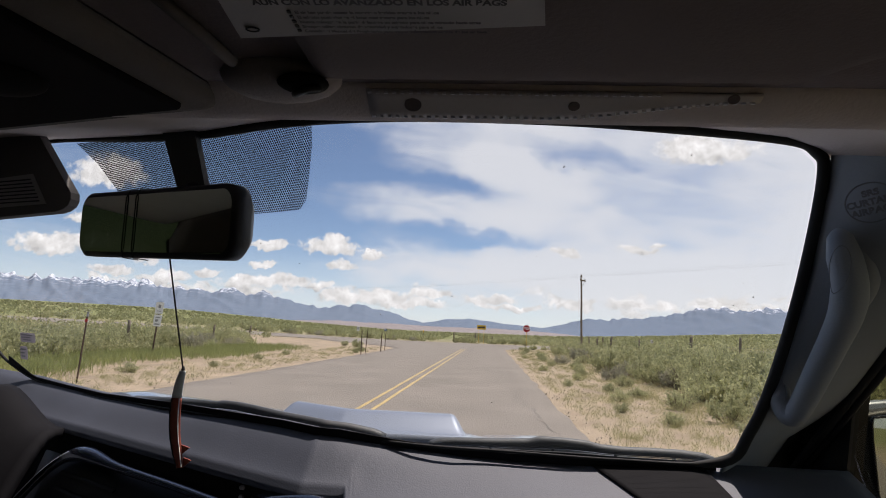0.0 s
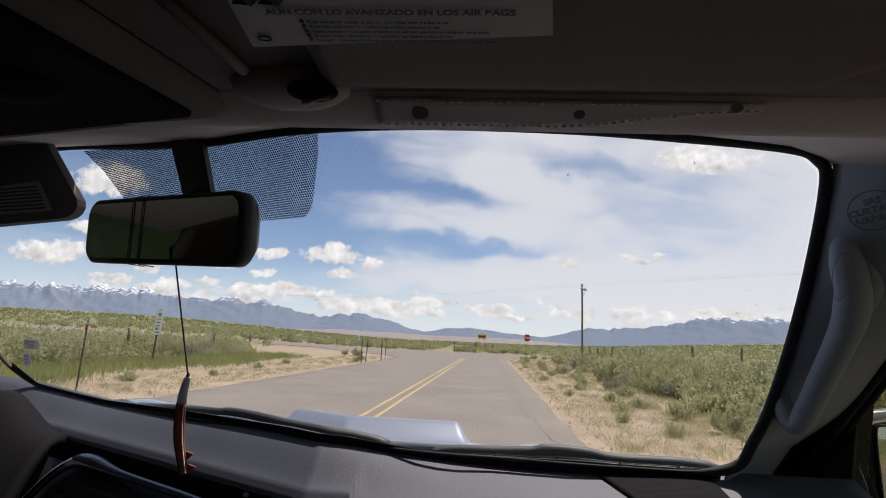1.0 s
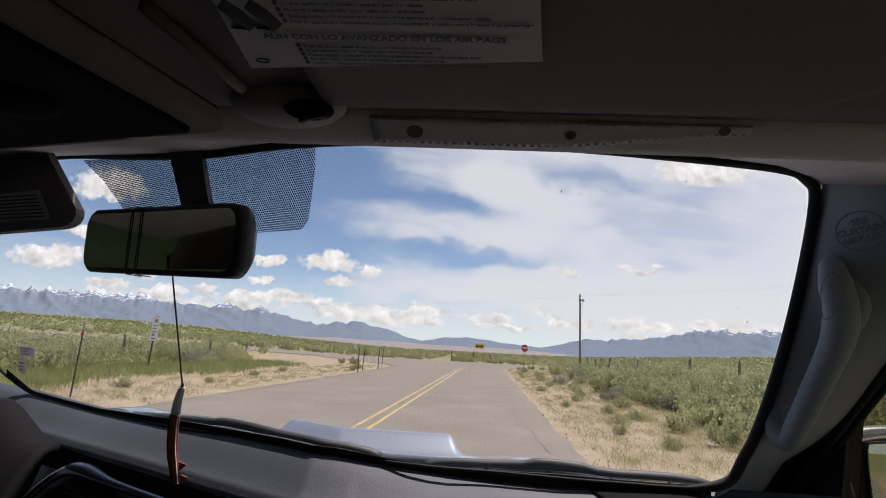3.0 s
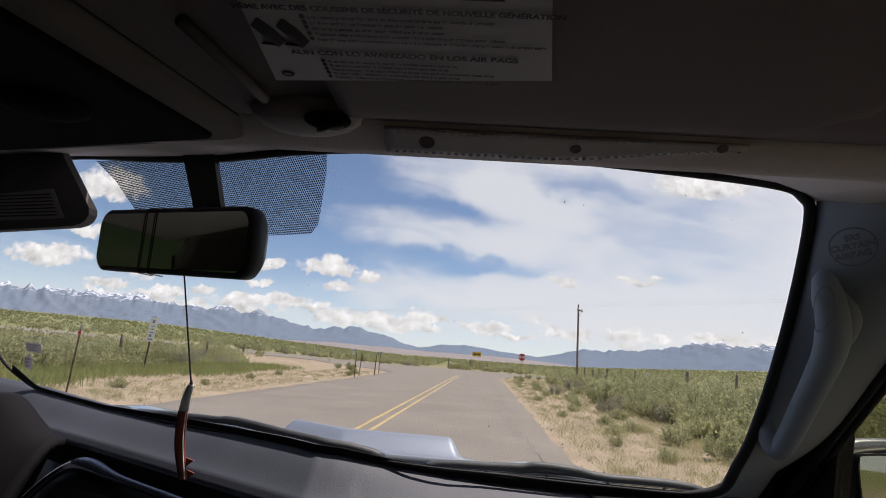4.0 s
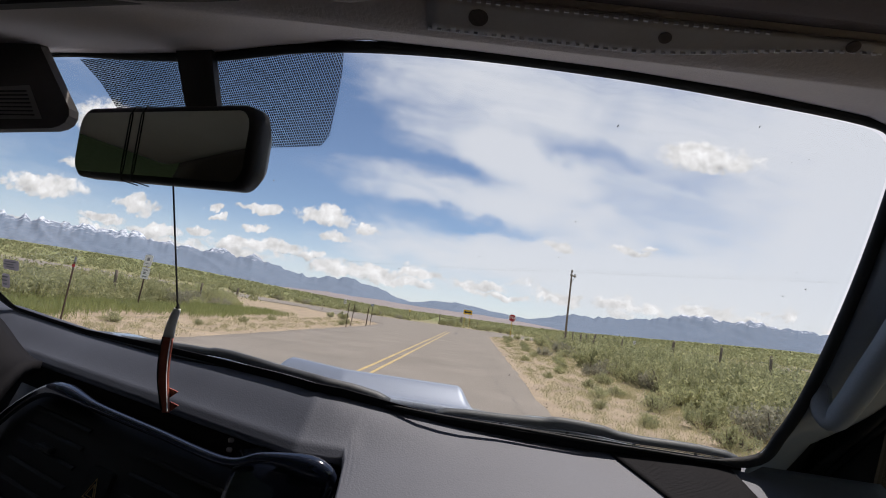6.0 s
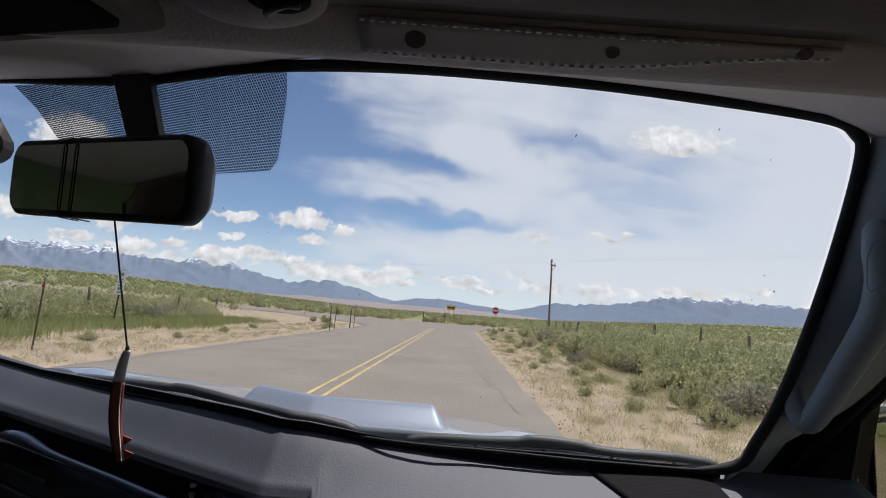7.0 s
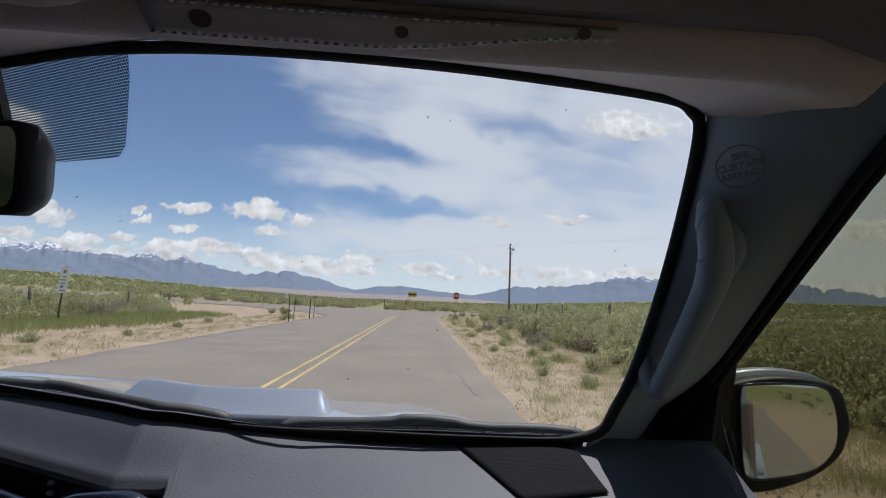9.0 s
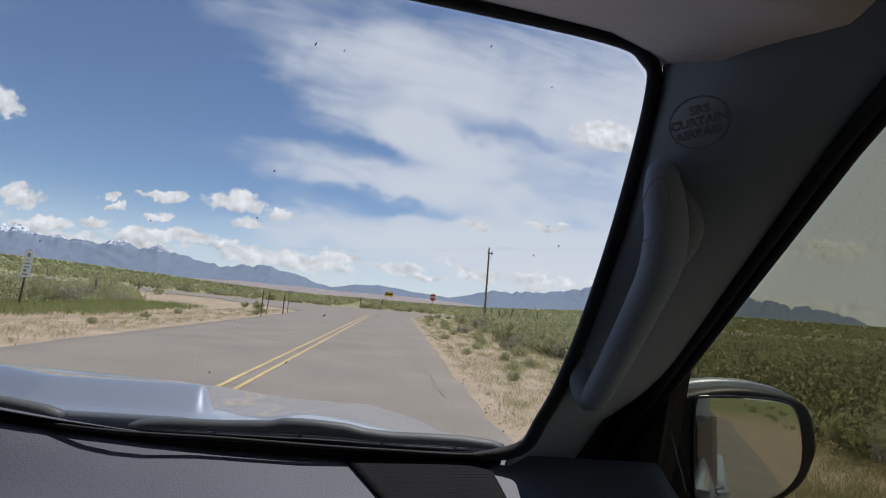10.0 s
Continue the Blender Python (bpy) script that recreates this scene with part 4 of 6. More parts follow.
def wood_post(x, y, h, r, lean=0.0):
    e = thing("fence_post", "weathered grey wooden fence post", "post", (x, y, land(x, y) - 0.2), group="wooden fence posts")
    n = 7
    bm = bmesh.new()
    tube([(0.01 * math.sin(k), 0, h * k / (n - 1)) for k in range(n)], [r * (1.08 - 0.03 * k + 0.06 * math.sin(k * 5 + x)) for k in range(n)], 9, bm)
    bm.verts.ensure_lookup_table()
    for i, v in enumerate(bm.verts[-9:]):
        v.co.z += 0.05 * math.sin(i * 1.7 + y) + 0.5 * v.co.x
    part("shaft", bm, "wood", e, smooth=True)
    e.rotation_euler = (0, radians(lean), 0)
    return e


posts = [(9.6, 9.0, 1.75, 0.05, 2), (9.9, 17.5, 1.8, 0.045, -2), (10.1, 26.0, 1.9, 0.07, 3), (10.2, 34.0, 1.7, 0.045, 1), (10.3, 42.0, 1.85, 0.08, 9), (10.6, 50.0, 1.75, 0.06, -2)]
for p in posts:
    wood_post(*p)
for x, y, h, r, lean in ((14.4, 30.5, 2.0, 0.065, 3), (11.6, 51.5, 1.6, 0.09, 0), (12.4, 52.4, 1.7, 0.10, -3), (13.8, 53.0, 1.6, 0.08, 32), (-14.6, 15.0, 1.5, 0.06, 2), (-14.8, 23.5, 1.6, 0.07, -3), (-15.2, 32.0, 1.5, 0.06, 1), (-16.0, 39.0, 1.5, 0.06, 4)):
    wood_post(x, y, h, r, lean)
for x, y, h, r in ((-2.7, 80.3, 1.7, 0.11), (0.45, 79.4, 1.75, 0.11), (2.9, 79.8, 1.35, 0.06)):
    wood_post(x, y, h, r)
wire_pts = sorted([(p[0], p[1], land(p[0], p[1]) + 1.4) for p in posts], key=lambda q: q[1])
for lift in (0.0, -0.35, -0.7):
    e = thing("fence_wire", "thin sagging barbed fence wire", "wire", (0, 0, 0), group="fence wires")
    bm = bmesh.new()
    line = []
    for p, q in zip(wire_pts, wire_pts[1:]):
        for k in range(6):
            f = k / 6
            line.append((p[0] + (q[0] - p[0]) * f, p[1] + (q[1] - p[1]) * f, p[2] + (q[2] - p[2]) * f - 0.25 * f * (1 - f) + lift))
    tube(line + [wire_pts[-1][:2] + (wire_pts[-1][2] + lift,)], 0.004, 4, bm)
    part("strand", bm, "steel", e)


def gate(x, y):
    e = thing("farm_gate", "grey steel tube gate closing a field entrance", "gate", (x, y, land(x, y)))
    w, h = 2.5, 1.05
    for z in (0.25, 0.52, 0.8, 1.07):
        part("rail", tube([(-w / 2, 0, z), (w / 2, 0, z)], 0.022, 7), "rust", e)
    for xx in (-w / 2, 0, w / 2):
        part("stile", tube([(xx, 0, 0.1), (xx, 0, 1.12)], 0.024, 7), "rust", e)
    return e


gate(1.72, 80.0)
gate(-1.0, 80.3)


def small_sign(x, y, zc, w, h, mat, post_mat, label, marks, mark_mat="ink"):
    e = thing("roadside_sign", label, "road sign", (x, y, land(x, y) - 0.1))
    b = part("board", slab([(p, 0, zc + q) for p, q in rounded(w, h, 0.02)], (0, 1, 0), 0.004), mat, e)
    for mx, mz, mw, mh in marks:
        part("writing", box((mx, -0.004, zc + mz), (mw, 0.003, mh)), mark_mat, b)
    part("post", box((0, 0.025, (zc + h / 2) / 2), (0.05, 0.035, zc + h / 2), 0.004, 1), post_mat, e)
    return e


small_sign(-18.4, 87.0, 1.35, 0.45, 0.75, "sign_white", "steel", "white roadside notice with small black writing", [(0, 0.22, 0.3, 0.06), (0, 0.08, 0.32, 0.05), (0, -0.06, 0.28, 0.05), (0, -0.2, 0.3, 0.06)])
small_sign(-13.0, 81.2, 1.45, 0.48, 0.32, "sign_blue", "steel", "dark blue information sign with a white symbol", [(0, 0, 0.3, 0.08), (-0.1, 0.08, 0.08, 0.06)], "sign_white")
small_sign(-7.0, 78.0, 1.5, 0.16, 0.34, "sign_yellow", "rust", "yellow marker plate on a dark post", [(0, 0.05, 0.06, 0.08)])
small_sign(18.6, 58.0, 1.35, 0.3, 0.4, "sign_white", "steel", "white roadside marker sign", [(0, 0.05, 0.18, 0.05), (0, -0.06, 0.18, 0.05)])


def utility_pole(x, y, h, yaw):
    e = thing("utility_pole", "tall weathered wooden utility pole with a crossarm", "utility pole", (x, y, land(x, y) - 0.4))
    n = 10
    bm = tube([(0.02 * math.sin(k * 1.3), 0, (h + 0.4) * k / (n - 1)) for k in range(n)], [0.125 - 0.004 * k for k in range(n)], 12)
    part("pole", bm, "wood", e, smooth=True)
    top = h + 0.1
    part("crossarm", box((0, -0.16, top - 0.35), (1.9, 0.11, 0.14), 0.01, 1), "wood", e)
    for xx in (-0.88, -0.45, 0.45, 0.88):
        i = part("insulator", tube([(xx, -0.16, top - 0.29), (xx, -0.16, top - 0.2), (xx, -0.16, top - 0.12), (xx, -0.16, top - 0.06)], [0.02, 0.045, 0.055, 0.03], 8), "sign_white", e, "pale porcelain insulator")
    for s in (-1, 1):
        part("brace", tube([(s * 0.65, -0.17, top - 0.4), (0, -0.15, top - 1.0)], 0.018, 5), "steel", e)
    e.rotation_euler = (0, radians(-0.6), radians(yaw))
    return e


POLE = (12.1, 61.5, 8.4)
utility_pole(POLE[0], POLE[1], POLE[2], 62)
utility_pole(-161.0, 129.0, 11.5, -30)
for dx, dz in ((-1.0, 0.0), (0.0, -0.05), (1.0, 0.0)):
    e = thing("power_line", "thin sagging overhead power line", "cable", (0, 0, 0), group="power lines")
    p = Vector((POLE[0] + dx, POLE[1] - 0.1 + 0.4 * dx, land(POLE[0], POLE[1]) + POLE[2] - 0.1 + dz))
    line = []
    for s, far in ((-1, Vector((-46, 126, 10.5))), (1, Vector((72, -2, 10.5)))):
        q = far + Vector((dx, 0, dz))
        seg = [p.lerp(q, f) - Vector((0, 0, 6.5 * f * (1 - f) * 0.5)) for f in lin(0, 1, 16)]
        line = seg[::-1] + line[1:] if s < 0 else line + seg[1:]
    part("cable", tube(line, 0.0028, 4), "black", e)


# ---- the truck the camera rides in ----
truck = thing("pickup_truck", "silver pickup truck with grey cabin, standing on the road", "truck")


def screen(x, z):
    """How far ahead the windscreen lies at x across and z up."""
    return 0.85 + 0.28 * (1.66 - z) + 0.55 * max(0.0, 0.15 - x)


def on_screen(x, z, near=0.0):
    return Vector((x, screen(x, z) - near, z))


OPENING = [(-0.50, 1.745), (-0.29, 1.731), (-0.12, 1.706), (0.0, 1.690), (0.118, 1.681), (0.23, 1.681), (0.36, 1.680), (0.46, 1.675), (0.550, 1.668), (0.575, 1.659), (0.583, 1.638), (0.575, 1.552),
           (0.560, 1.470), (0.544, 1.420), (0.521, 1.391), (0.43, 1.388), (0.33, 1.390), (0.22, 1.393), (0.02, 1.395), (-0.19, 1.391), (-0.34, 1.394), (-0.43, 1.410), (-0.51, 1.448), (-0.560, 1.54), (-0.575, 1.69), (-0.56, 1.73)]
rim = spline([on_screen(x, z) for x, z in OPENING], 6, True)


def top_edge(x):
    xs = [-0.50, -0.29, -0.12, 0.0, 0.118, 0.23, 0.36, 0.46, 0.545, 0.60]
    zs = [1.745, 1.731, 1.706, 1.690, 1.681, 1.681, 1.680, 1.675, 1.667, 1.655]
    return float(np.interp(x, xs, zs))


def right_edge(z):
    return float(np.interp(z, [1.30, 1.391, 1.420, 1.470, 1.552, 1.638, 1.67], [0.495, 0.521, 0.544, 0.560, 0.575, 0.583, 0.581]))


# glass and its black rubber edge
pane = part("windscreen", slab([p + Vector((0, 0.012, 0)) for p in rim], (0, 1, 0.28), 0.004), "glass", truck, "clear windscreen with a few specks")
pane.visible_shadow = False
part("windscreen_seal", tube(rim, [0.0014 + 0.0034 * max(smooth01(p.z, 1.40, 1.44) * (0.35 + 0.65 * smooth01(p.x, -0.3, 0.0)), smooth01(p.x, 0.49, 0.52)) for p in rim], 8, closed=True), "rubber", truck, "black rubber windscreen seal", smooth=True)
dots = [(-0.235, 1.722), (-0.10, 1.705), (0.0, 1.692), (0.142, 1.683), (0.143, 1.66), (0.139, 1.63), (0.136, 1.612), (0.128, 1.604), (0.05, 1.606), (-0.05, 1.622), (-0.130, 1.638), (-0.15, 1.652), (-0.19, 1.69)]
dot_sheet = part("dotted_sunband", slab([on_screen(x, z, -0.006) for x, z in dots], (0, 1, 0.28), 0.0006), "dots", truck, "black dotted band printed on the glass round the mirror mount")
stickers = [(-0.385, 1.462, 0.045, 0.014, "sticker"), (-0.40, 1.438, 0.022, 0.020, "sticker")]
for sx, sz, sw, sh, mt in stickers:
    st = part("sticker", slab([on_screen(sx + a, sz + b, 0.004) for a, b in rounded(sw, sh, 0.003, 3)], (0, 1, 0.28), 0.0006), mt, truck, "small printed sticker on the glass")
    for k in range(3):
        dz = sh * (0.28 - 0.26 * k)
        part("print", slab([on_screen(sx + a - 0.1 * sw * (k % 2), sz + b + dz, 0.0055) for a, b in rounded(sw * (0.75 - 0.12 * k), sh * 0.10, 0.0004, 2)], (0, 1, 0.28), 0.0004), "pillar_mark", st)

# specks of dead insects on the glass
r2 = random.Random(3)
for _ in range(26):
    x, z = r2.uniform(0.0, 0.54), r2.uniform(1.43, 1.66)
    s = r2.uniform(0.0003, 0.0007)
    c = on_screen(x, z, -0.004)
    part("insect_speck", tube([c - Vector((s, 0, s * r2.uniform(-1, 2))), c, c + Vector((s * 0.6, 0, s * 1.4))], [s * 0.4, s * 0.8, s * 0.3], 5), "ink" if r2.random() < 0.6 else "paper", pane)


# roof lining: a header that comes down from the glass, then the ceiling
def header(u, v):
    """Down from the top of the glass to a rounded lip, then up to the ceiling."""
    x = u
    back = 0.12 * max(0.0, -x)
    zt, yt = top_edge(x) + 0.004, screen(x, top_edge(x)) + 0.004
    lip = Vector((0, 0.727 + back, 1.6285 + 0.02 * max(0.0, -x)))
    end = Vector((0, 0.696 + back, 1.6425))
    if v < 0.6:
        f = v / 0.6
        y, z = yt + (lip.y - yt) * f, zt + (lip.z - zt) * f + 0.004 * math.sin(math.pi * f)
    else:
        f = (v - 0.6) / 0.4
        y, z = lip.y + (end.y - lip.y) * f, lip.z + (end.z - lip.z) * f - 0.0025 * math.sin(math.pi * f)
    return x, y, z - 0.03 * smooth01(x, 0.55, 0.68)


us = lin(-0.66, 0.60, 50)
part("header_lining", sheet(header, us, lin(0, 1, 14), -0.02), "header", truck, "fabric header above the windscreen, lightened for dashboard bounce light", smooth=True)


def roof(u, v):
    x, y = u, 0.697 + 0.12 * max(0.0, -u) + v * (-1.30 - 0.697)
    return x, y, 1.641 + 0.035 * smooth01(0.55 - y, 0.0, 0.5) - 0.06 * smooth01(abs(x), 0.55, 0.70)


part("headliner", sheet(roof, lin(-0.72, 0.70, 40), [0, 0.01, 0.03, 0.06, 0.1, 0.15, 0.2, 0.3, 0.5, 0.75, 1.0], -0.03), "headliner", truck, "grey fabric roof lining, darkened for cabin shade", smooth=True)


# perforated strip on the header
def strip_at(u, v):
    x = 0.226 + (0.455 - 0.226) * u
    p = Vector(header(x, 0.68))
    q = Vector(header(x, 0.93))
    w = v * (1.0 - 0.72 * smooth01(u, 0.45, 1.0))
    return p.lerp(q, 1 - w) + Vector((0, -0.0022, -0.0015))


pad = part("header_strip", sheet(strip_at, lin(0, 1, 30), lin(0, 1, 5), 0.0018), "paper_strip", truck, "pale perforated trim strip along the header", smooth=True)
for u in (0.12, 0.54, 0.93):
    c, wide = Vector(strip_at(u, 0.5)) + Vector((0, -0.0012, -0.0006)), 0.0052 if u < 0.3 else 0.0034
    part("slot", slab([c + Vector((wide * math.cos(t), -0.0034 * math.sin(t) * wide / 0.005, 0.0026 * math.sin(t) * wide / 0.005)) for t in lin(0, 5.98, 20)], (0, 0.6, 0.8), 0.0006), "headliner", pad, "dark oval hole")
for v in (0.06, 0.94):
    for k in range(46):
        u = 0.01 + 0.97 * k / 45
        if v < 0.5 and u > 0.75:
            continue
        c = Vector(strip_at(u, v)) + Vector((0, -0.001, -0.0006))
        part("stitch", box(c, (0.0022, 0.0012, 0.0012)), "stitch", pad)


# sun visors
def visor(u, v):
    """Underside of the folded-up passenger visor, with a rolled front edge."""
    x = 0.205 + (0.488 - 0.205) * u
    yf = 0.694 - 0.030 * smooth01(x, 0.455, 0.488)
    y = yf - 0.20 * v
    lip = 0.010 * (1 - smooth01(v, 0.0, 0.09))
    return x, y, 1.633 + lip + 0.004 * smooth01(v, 0.5, 1.0)


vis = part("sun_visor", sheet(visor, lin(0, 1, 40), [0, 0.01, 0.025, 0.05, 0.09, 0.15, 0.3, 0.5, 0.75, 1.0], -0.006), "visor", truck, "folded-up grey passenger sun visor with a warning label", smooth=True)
part("hinge_bar", tube([(0.150, 0.59, 1.636), (0.158, 0.640, 1.636), (0.161, 0.664, 1.636)], 0.0032, 8), "visor_dark", vis, smooth=True)
def bulge(c, r, seg=20):
    bm = bmesh.new()
    bmesh.ops.create_uvsphere(bm, u_segments=seg, v_segments=12, radius=1.0)
    bmesh.ops.scale(bm, vec=r, verts=bm.verts)
    bmesh.ops.translate(bm, vec=c, verts=bm.verts)
    return bm


clip = part("visor_clip", bulge((0.178, 0.690, 1.6405), (0.036, 0.022, 0.0135)), "clip", truck, "moulded visor clip with a dark slot", smooth=True)
# convex near-black oval that paints the shade of the slot
part("clip_slot", bulge((0.196, 0.676, 1.6300), (0.0145, 0.0105, 0.0045)), "black_and_shade", clip, "near-black oval painted for the shade in the clip slot", smooth=True)
part("clip_hook", tube(spline([(0.190, 0.682, 1.6262), (0.194, 0.675, 1.6240), (0.201, 0.671, 1.6245), (0.206, 0.674, 1.6262)], 4), 0.0022, 8), "black", clip, smooth=True)

# warning label on the visor, with three blocks of text
LZ = 1.6305
label_c = [(0.1805, 0.631), (0.3215, 0.619), (0.308, 0.525), (0.192, 0.525)]
lab = part("warning_label", slab([(x, y, LZ) for x, y in label_c], (0, 0, 1), 0.0008), "paper", vis, "pale airbag warning label with dark print")


def label_bar(x0, x1, y, h):
    part("print", box(((x0 + x1) / 2, y, LZ - 0.0006), (x1 - x0, h, 0.0005)), "ink", lab)


flip = pose(0, 0, 0, 180, 0, 0)
lettering("print_line", "AUN CON LO AVANZADO EN LOS AIR BAGS", 0.0052, Matrix.Translation((0.251, 0.6015, LZ - 0.0009)) @ flip, "ink", lab)
lettering("print_line", "M\u00caME AVEC DES COUSSINS DE S\u00c9CURIT\u00c9 DE NOUVELLE G\u00c9N\u00c9RATION", 0.0043, Matrix.Translation((0.252, 0.5688, LZ - 0.0009)) @ flip, "ink", lab)
TEXT = ((0.6085, "El air bag puede causar la muerte o heridas graves a los ni\u00f1os"), (0.6121, "El asiento posterior es el lugar mas seguro para los ni\u00f1os"), (0.6157, "Nunca coloque en la parte delantera un asiento para ni\u00f1os mirando hacia atras"),
        (0.6193, "Siempre utilice cinturon de seguridad y sujetadores para ni\u00f1os"), (0.6229, "Consulte el Manual del Propietario para mayor informacion acerca de los air bags"),
        (0.5745, "Les enfants peuvent \u00eatre tu\u00e9s ou gravement bless\u00e9s par le coussin de s\u00e9curit\u00e9"), (0.5785, "Le si\u00e8ge arri\u00e8re est l'endroit le plus s\u00fbr pour les enfants"),
        (0.5825, "Ne mettez jamais un siege pour enfant sur le siege avant"), (0.5865, "Toujours utiliser les ceintures de securite et les systemes de retenus pour enfants"), (0.5905, "Pour de plus amples informations au sujet des coussins de securite, voyez le manuel du proprietaire"))
for y, words in TEXT:
    part("print", box((0.2115, y, LZ - 0.0006), (0.0016, 0.0018, 0.0005)), "ink", lab)
    lettering("print_line", words, 0.0030, Matrix.Translation((0.2140, y, LZ - 0.0009)) @ flip @ Matrix.Diagonal((0.83, 1, 1, 1)), "ink", lab, align="LEFT")
for k in range(4):
    label_bar(0.214, 0.285 + 0.01 * (k % 2), 0.545 + 0.005 * k, 0.0008)
for cx in (0.190, 0.201):
    part("pictogram", tube([(cx, 0.578, LZ - 0.001), (cx + 0.004, 0.585, LZ - 0.001), (cx + 0.007, 0.594, LZ - 0.001)], [0.0028, 0.0034, 0.003], 6, flat=0.15), "ink", lab, "small dark seat symbol")
    part("pictogram", tube([(cx - 0.003, 0.595, LZ - 0.001), (cx + 0.005, 0.596, LZ - 0.001)], 0.0018, 6, flat=0.2), "ink", lab)
part("pictogram", tube([(0.190 + 0.003 * math.cos(k), 0.622 + 0.0018 * math.sin(k), LZ - 0.0008) for k in lin(0, 5.9, 12)], 0.0004, 4, closed=True), "ink", lab)

# driver's visor, folded down
dv = [(-0.187, 1.642), (-0.186, 1.634), (-0.190, 1.627), (-0.198, 1.6225), (-0.21, 1.620), (-0.46, 1.612), (-0.46, 1.745), (-0.275, 1.745), (-0.262, 1.733)]
dvis = part("sun_visor", slab([(x, 1.00 - 0.30 * (x + 0.2) + (z - 1.62) * -0.1, z) for x, z in dv], (0.28, 1, 0), 0.011), "visor_dark", truck, "folded-down grey driver's sun visor with a label")
dlab = part("warning_label", slab([(x, 0.9985 - 0.30 * (x + 0.2) + (z - 1.62) * -0.1, z) for x, z in ((-0.225, 1.630), (-0.42, 1.627), (-0.42, 1.662), (-0.252, 1.668))], (0.28, 1, 0), 0.0006), "paper", dvis, "pale label with fine dark print")
for k in range(7):
    z = 1.633 + 0.0045 * k
    part("print", slab([(x, 0.9975 - 0.30 * (x + 0.2) + (zz - 1.62) * -0.1, zz) for x, zz in ((-0.236 - 0.003 * k, z), (-0.40, z), (-0.40, z + 0.0016), (-0.236 - 0.003 * k, z + 0.0016))], (0.28, 1, 0), 0.0004), "ink", dlab)

# overhead console
con = part("overhead_console", box((-0.005, 0.645, 1.640), (0.235, 0.21, 0.022), 0.012, 4, pose(0, 0, 0, 0, 0, -14)), "visor_dark", truck, "moulded overhead console with a recess painted dark", smooth=True)
# flat near-black plate that paints the shade inside the console recess
rec = part("recess", box((-0.012, 0.640, 1.6275), (0.21, 0.185, 0.006), 0.003, 3, pose(0, 0, 0, 0, 0, -14)), "black_and_shade", con, "near-black plate painted for the shade in the console recess")
for px, py in ((-0.045, 0.675), (0.03, 0.66)):
    dome = bmesh.new()
    bmesh.ops.create_uvsphere(dome, u_segments=18, v_segments=10, radius=0.022)
    bmesh.ops.scale(dome, vec=(1.25, 1.0, 0.35), verts=dome.verts)
    bmesh.ops.translate(dome, vec=(px, py, 1.6245), verts=dome.verts)
    part("reading_lamp", dome, "black_and_shade", con, "dark reading lamp lens", smooth=True)

# ---- rear-view mirror with stalk ----
mir_m = Matrix.Translation((-0.013, 0.898, 1.589)) @ pose(0, 0, 0, 0, 0, -26) @ pose(0, 0, 0, 4, 2.8, 0) @ Matrix.Diagonal((0.915, 1, 0.98, 1))


def rounded_plate(w, h, r, y, taper=0.0):
    return [(x * (1 + taper * z / h), y, z) for x, z in rounded(w, h, r, 7)]


def shell(sections, bm=None):
    bm = bm or bmesh.new()
    rings = [[bm.verts.new(p) for p in s] for s in sections]
    for a, b in zip(rings, rings[1:]):
        for i in range(len(a)):
            j = (i + 1) % len(a)
            bm.faces.new((a[i], a[j], b[j], b[i]))
    bm.faces.new(rings[0])
    bm.faces.new(rings[-1][::-1])
    return bm


bm = shell([rounded_plate(0.264, 0.063, 0.017, -0.012), rounded_plate(0.269, 0.068, 0.019, -0.010), rounded_plate(0.270, 0.068, 0.019, 0.003), rounded_plate(0.24, 0.055, 0.018, 0.018), rounded_plate(0.12, 0.04, 0.018, 0.03)])
bm.transform(mir_m)
rvm = part("rear_view_mirror", bm, "black", truck, "black rear-view mirror with dark glass", smooth=True)
bm = shell([rounded_plate(0.257, 0.0575, 0.014, -0.0132), rounded_plate(0.257, 0.0575, 0.014, -0.0115)])
bm.transform(mir_m)
part("mirror_glass", bm, "mirror", rvm, "dim greenish mirror glass")
for xx in (-0.040, -0.022):
    part("cord", tube([mir_m @ Vector((xx + dx, y, z)) for dx, y, z in ((0.002, 0.004, 0.036), (0.002, -0.0115, 0.0345), (0.0, -0.0142, 0.026), (-0.001, -0.0142, -0.026), (-0.002, -0.0115, -0.0345), (-0.002, 0.004, -0.036))], 0.0006, 5), "string", rvm, "thin dark cord looped round the mirror")
bm = slab([on_screen(x, z, 0.003) for x, z in ((-0.046, 1.700), (0.003, 1.694), (0.016, 1.640), (0.020, 1.622), (-0.020, 1.624), (-0.026, 1.640))], (0, -1, -0.28), 0.010)
part("mirror_stalk", bm, "black", rvm, "black mirror mount on the glass")
part("mirror_arm", tube([on_screen(0.0, 1.630, 0.010), mir_m @ Vector((0.012, 0.022, 0.012))], [0.014, 0.012], 10), "black", rvm, smooth=True)

# ---- pendant on a string ----
pend = thing("hanging_pendant", "small red surfboard pendant on a black string, hung from the mirror", "ornament")
s0 = mir_m @ Vector((0.02, 0.0, -0.031))
s1 = Vector((0.022, 0.905, 1.452))
part("string", tube([s0, s0.lerp(s1, 0.5), s1], 0.0008, 5), "string", pend)
part("knot", tube([s1 + Vector((0, 0, 0.003)), s1, s1 - Vector((0, 0, 0.002))], [0.0009, 0.0018, 0.0009], 6), "string", pend)
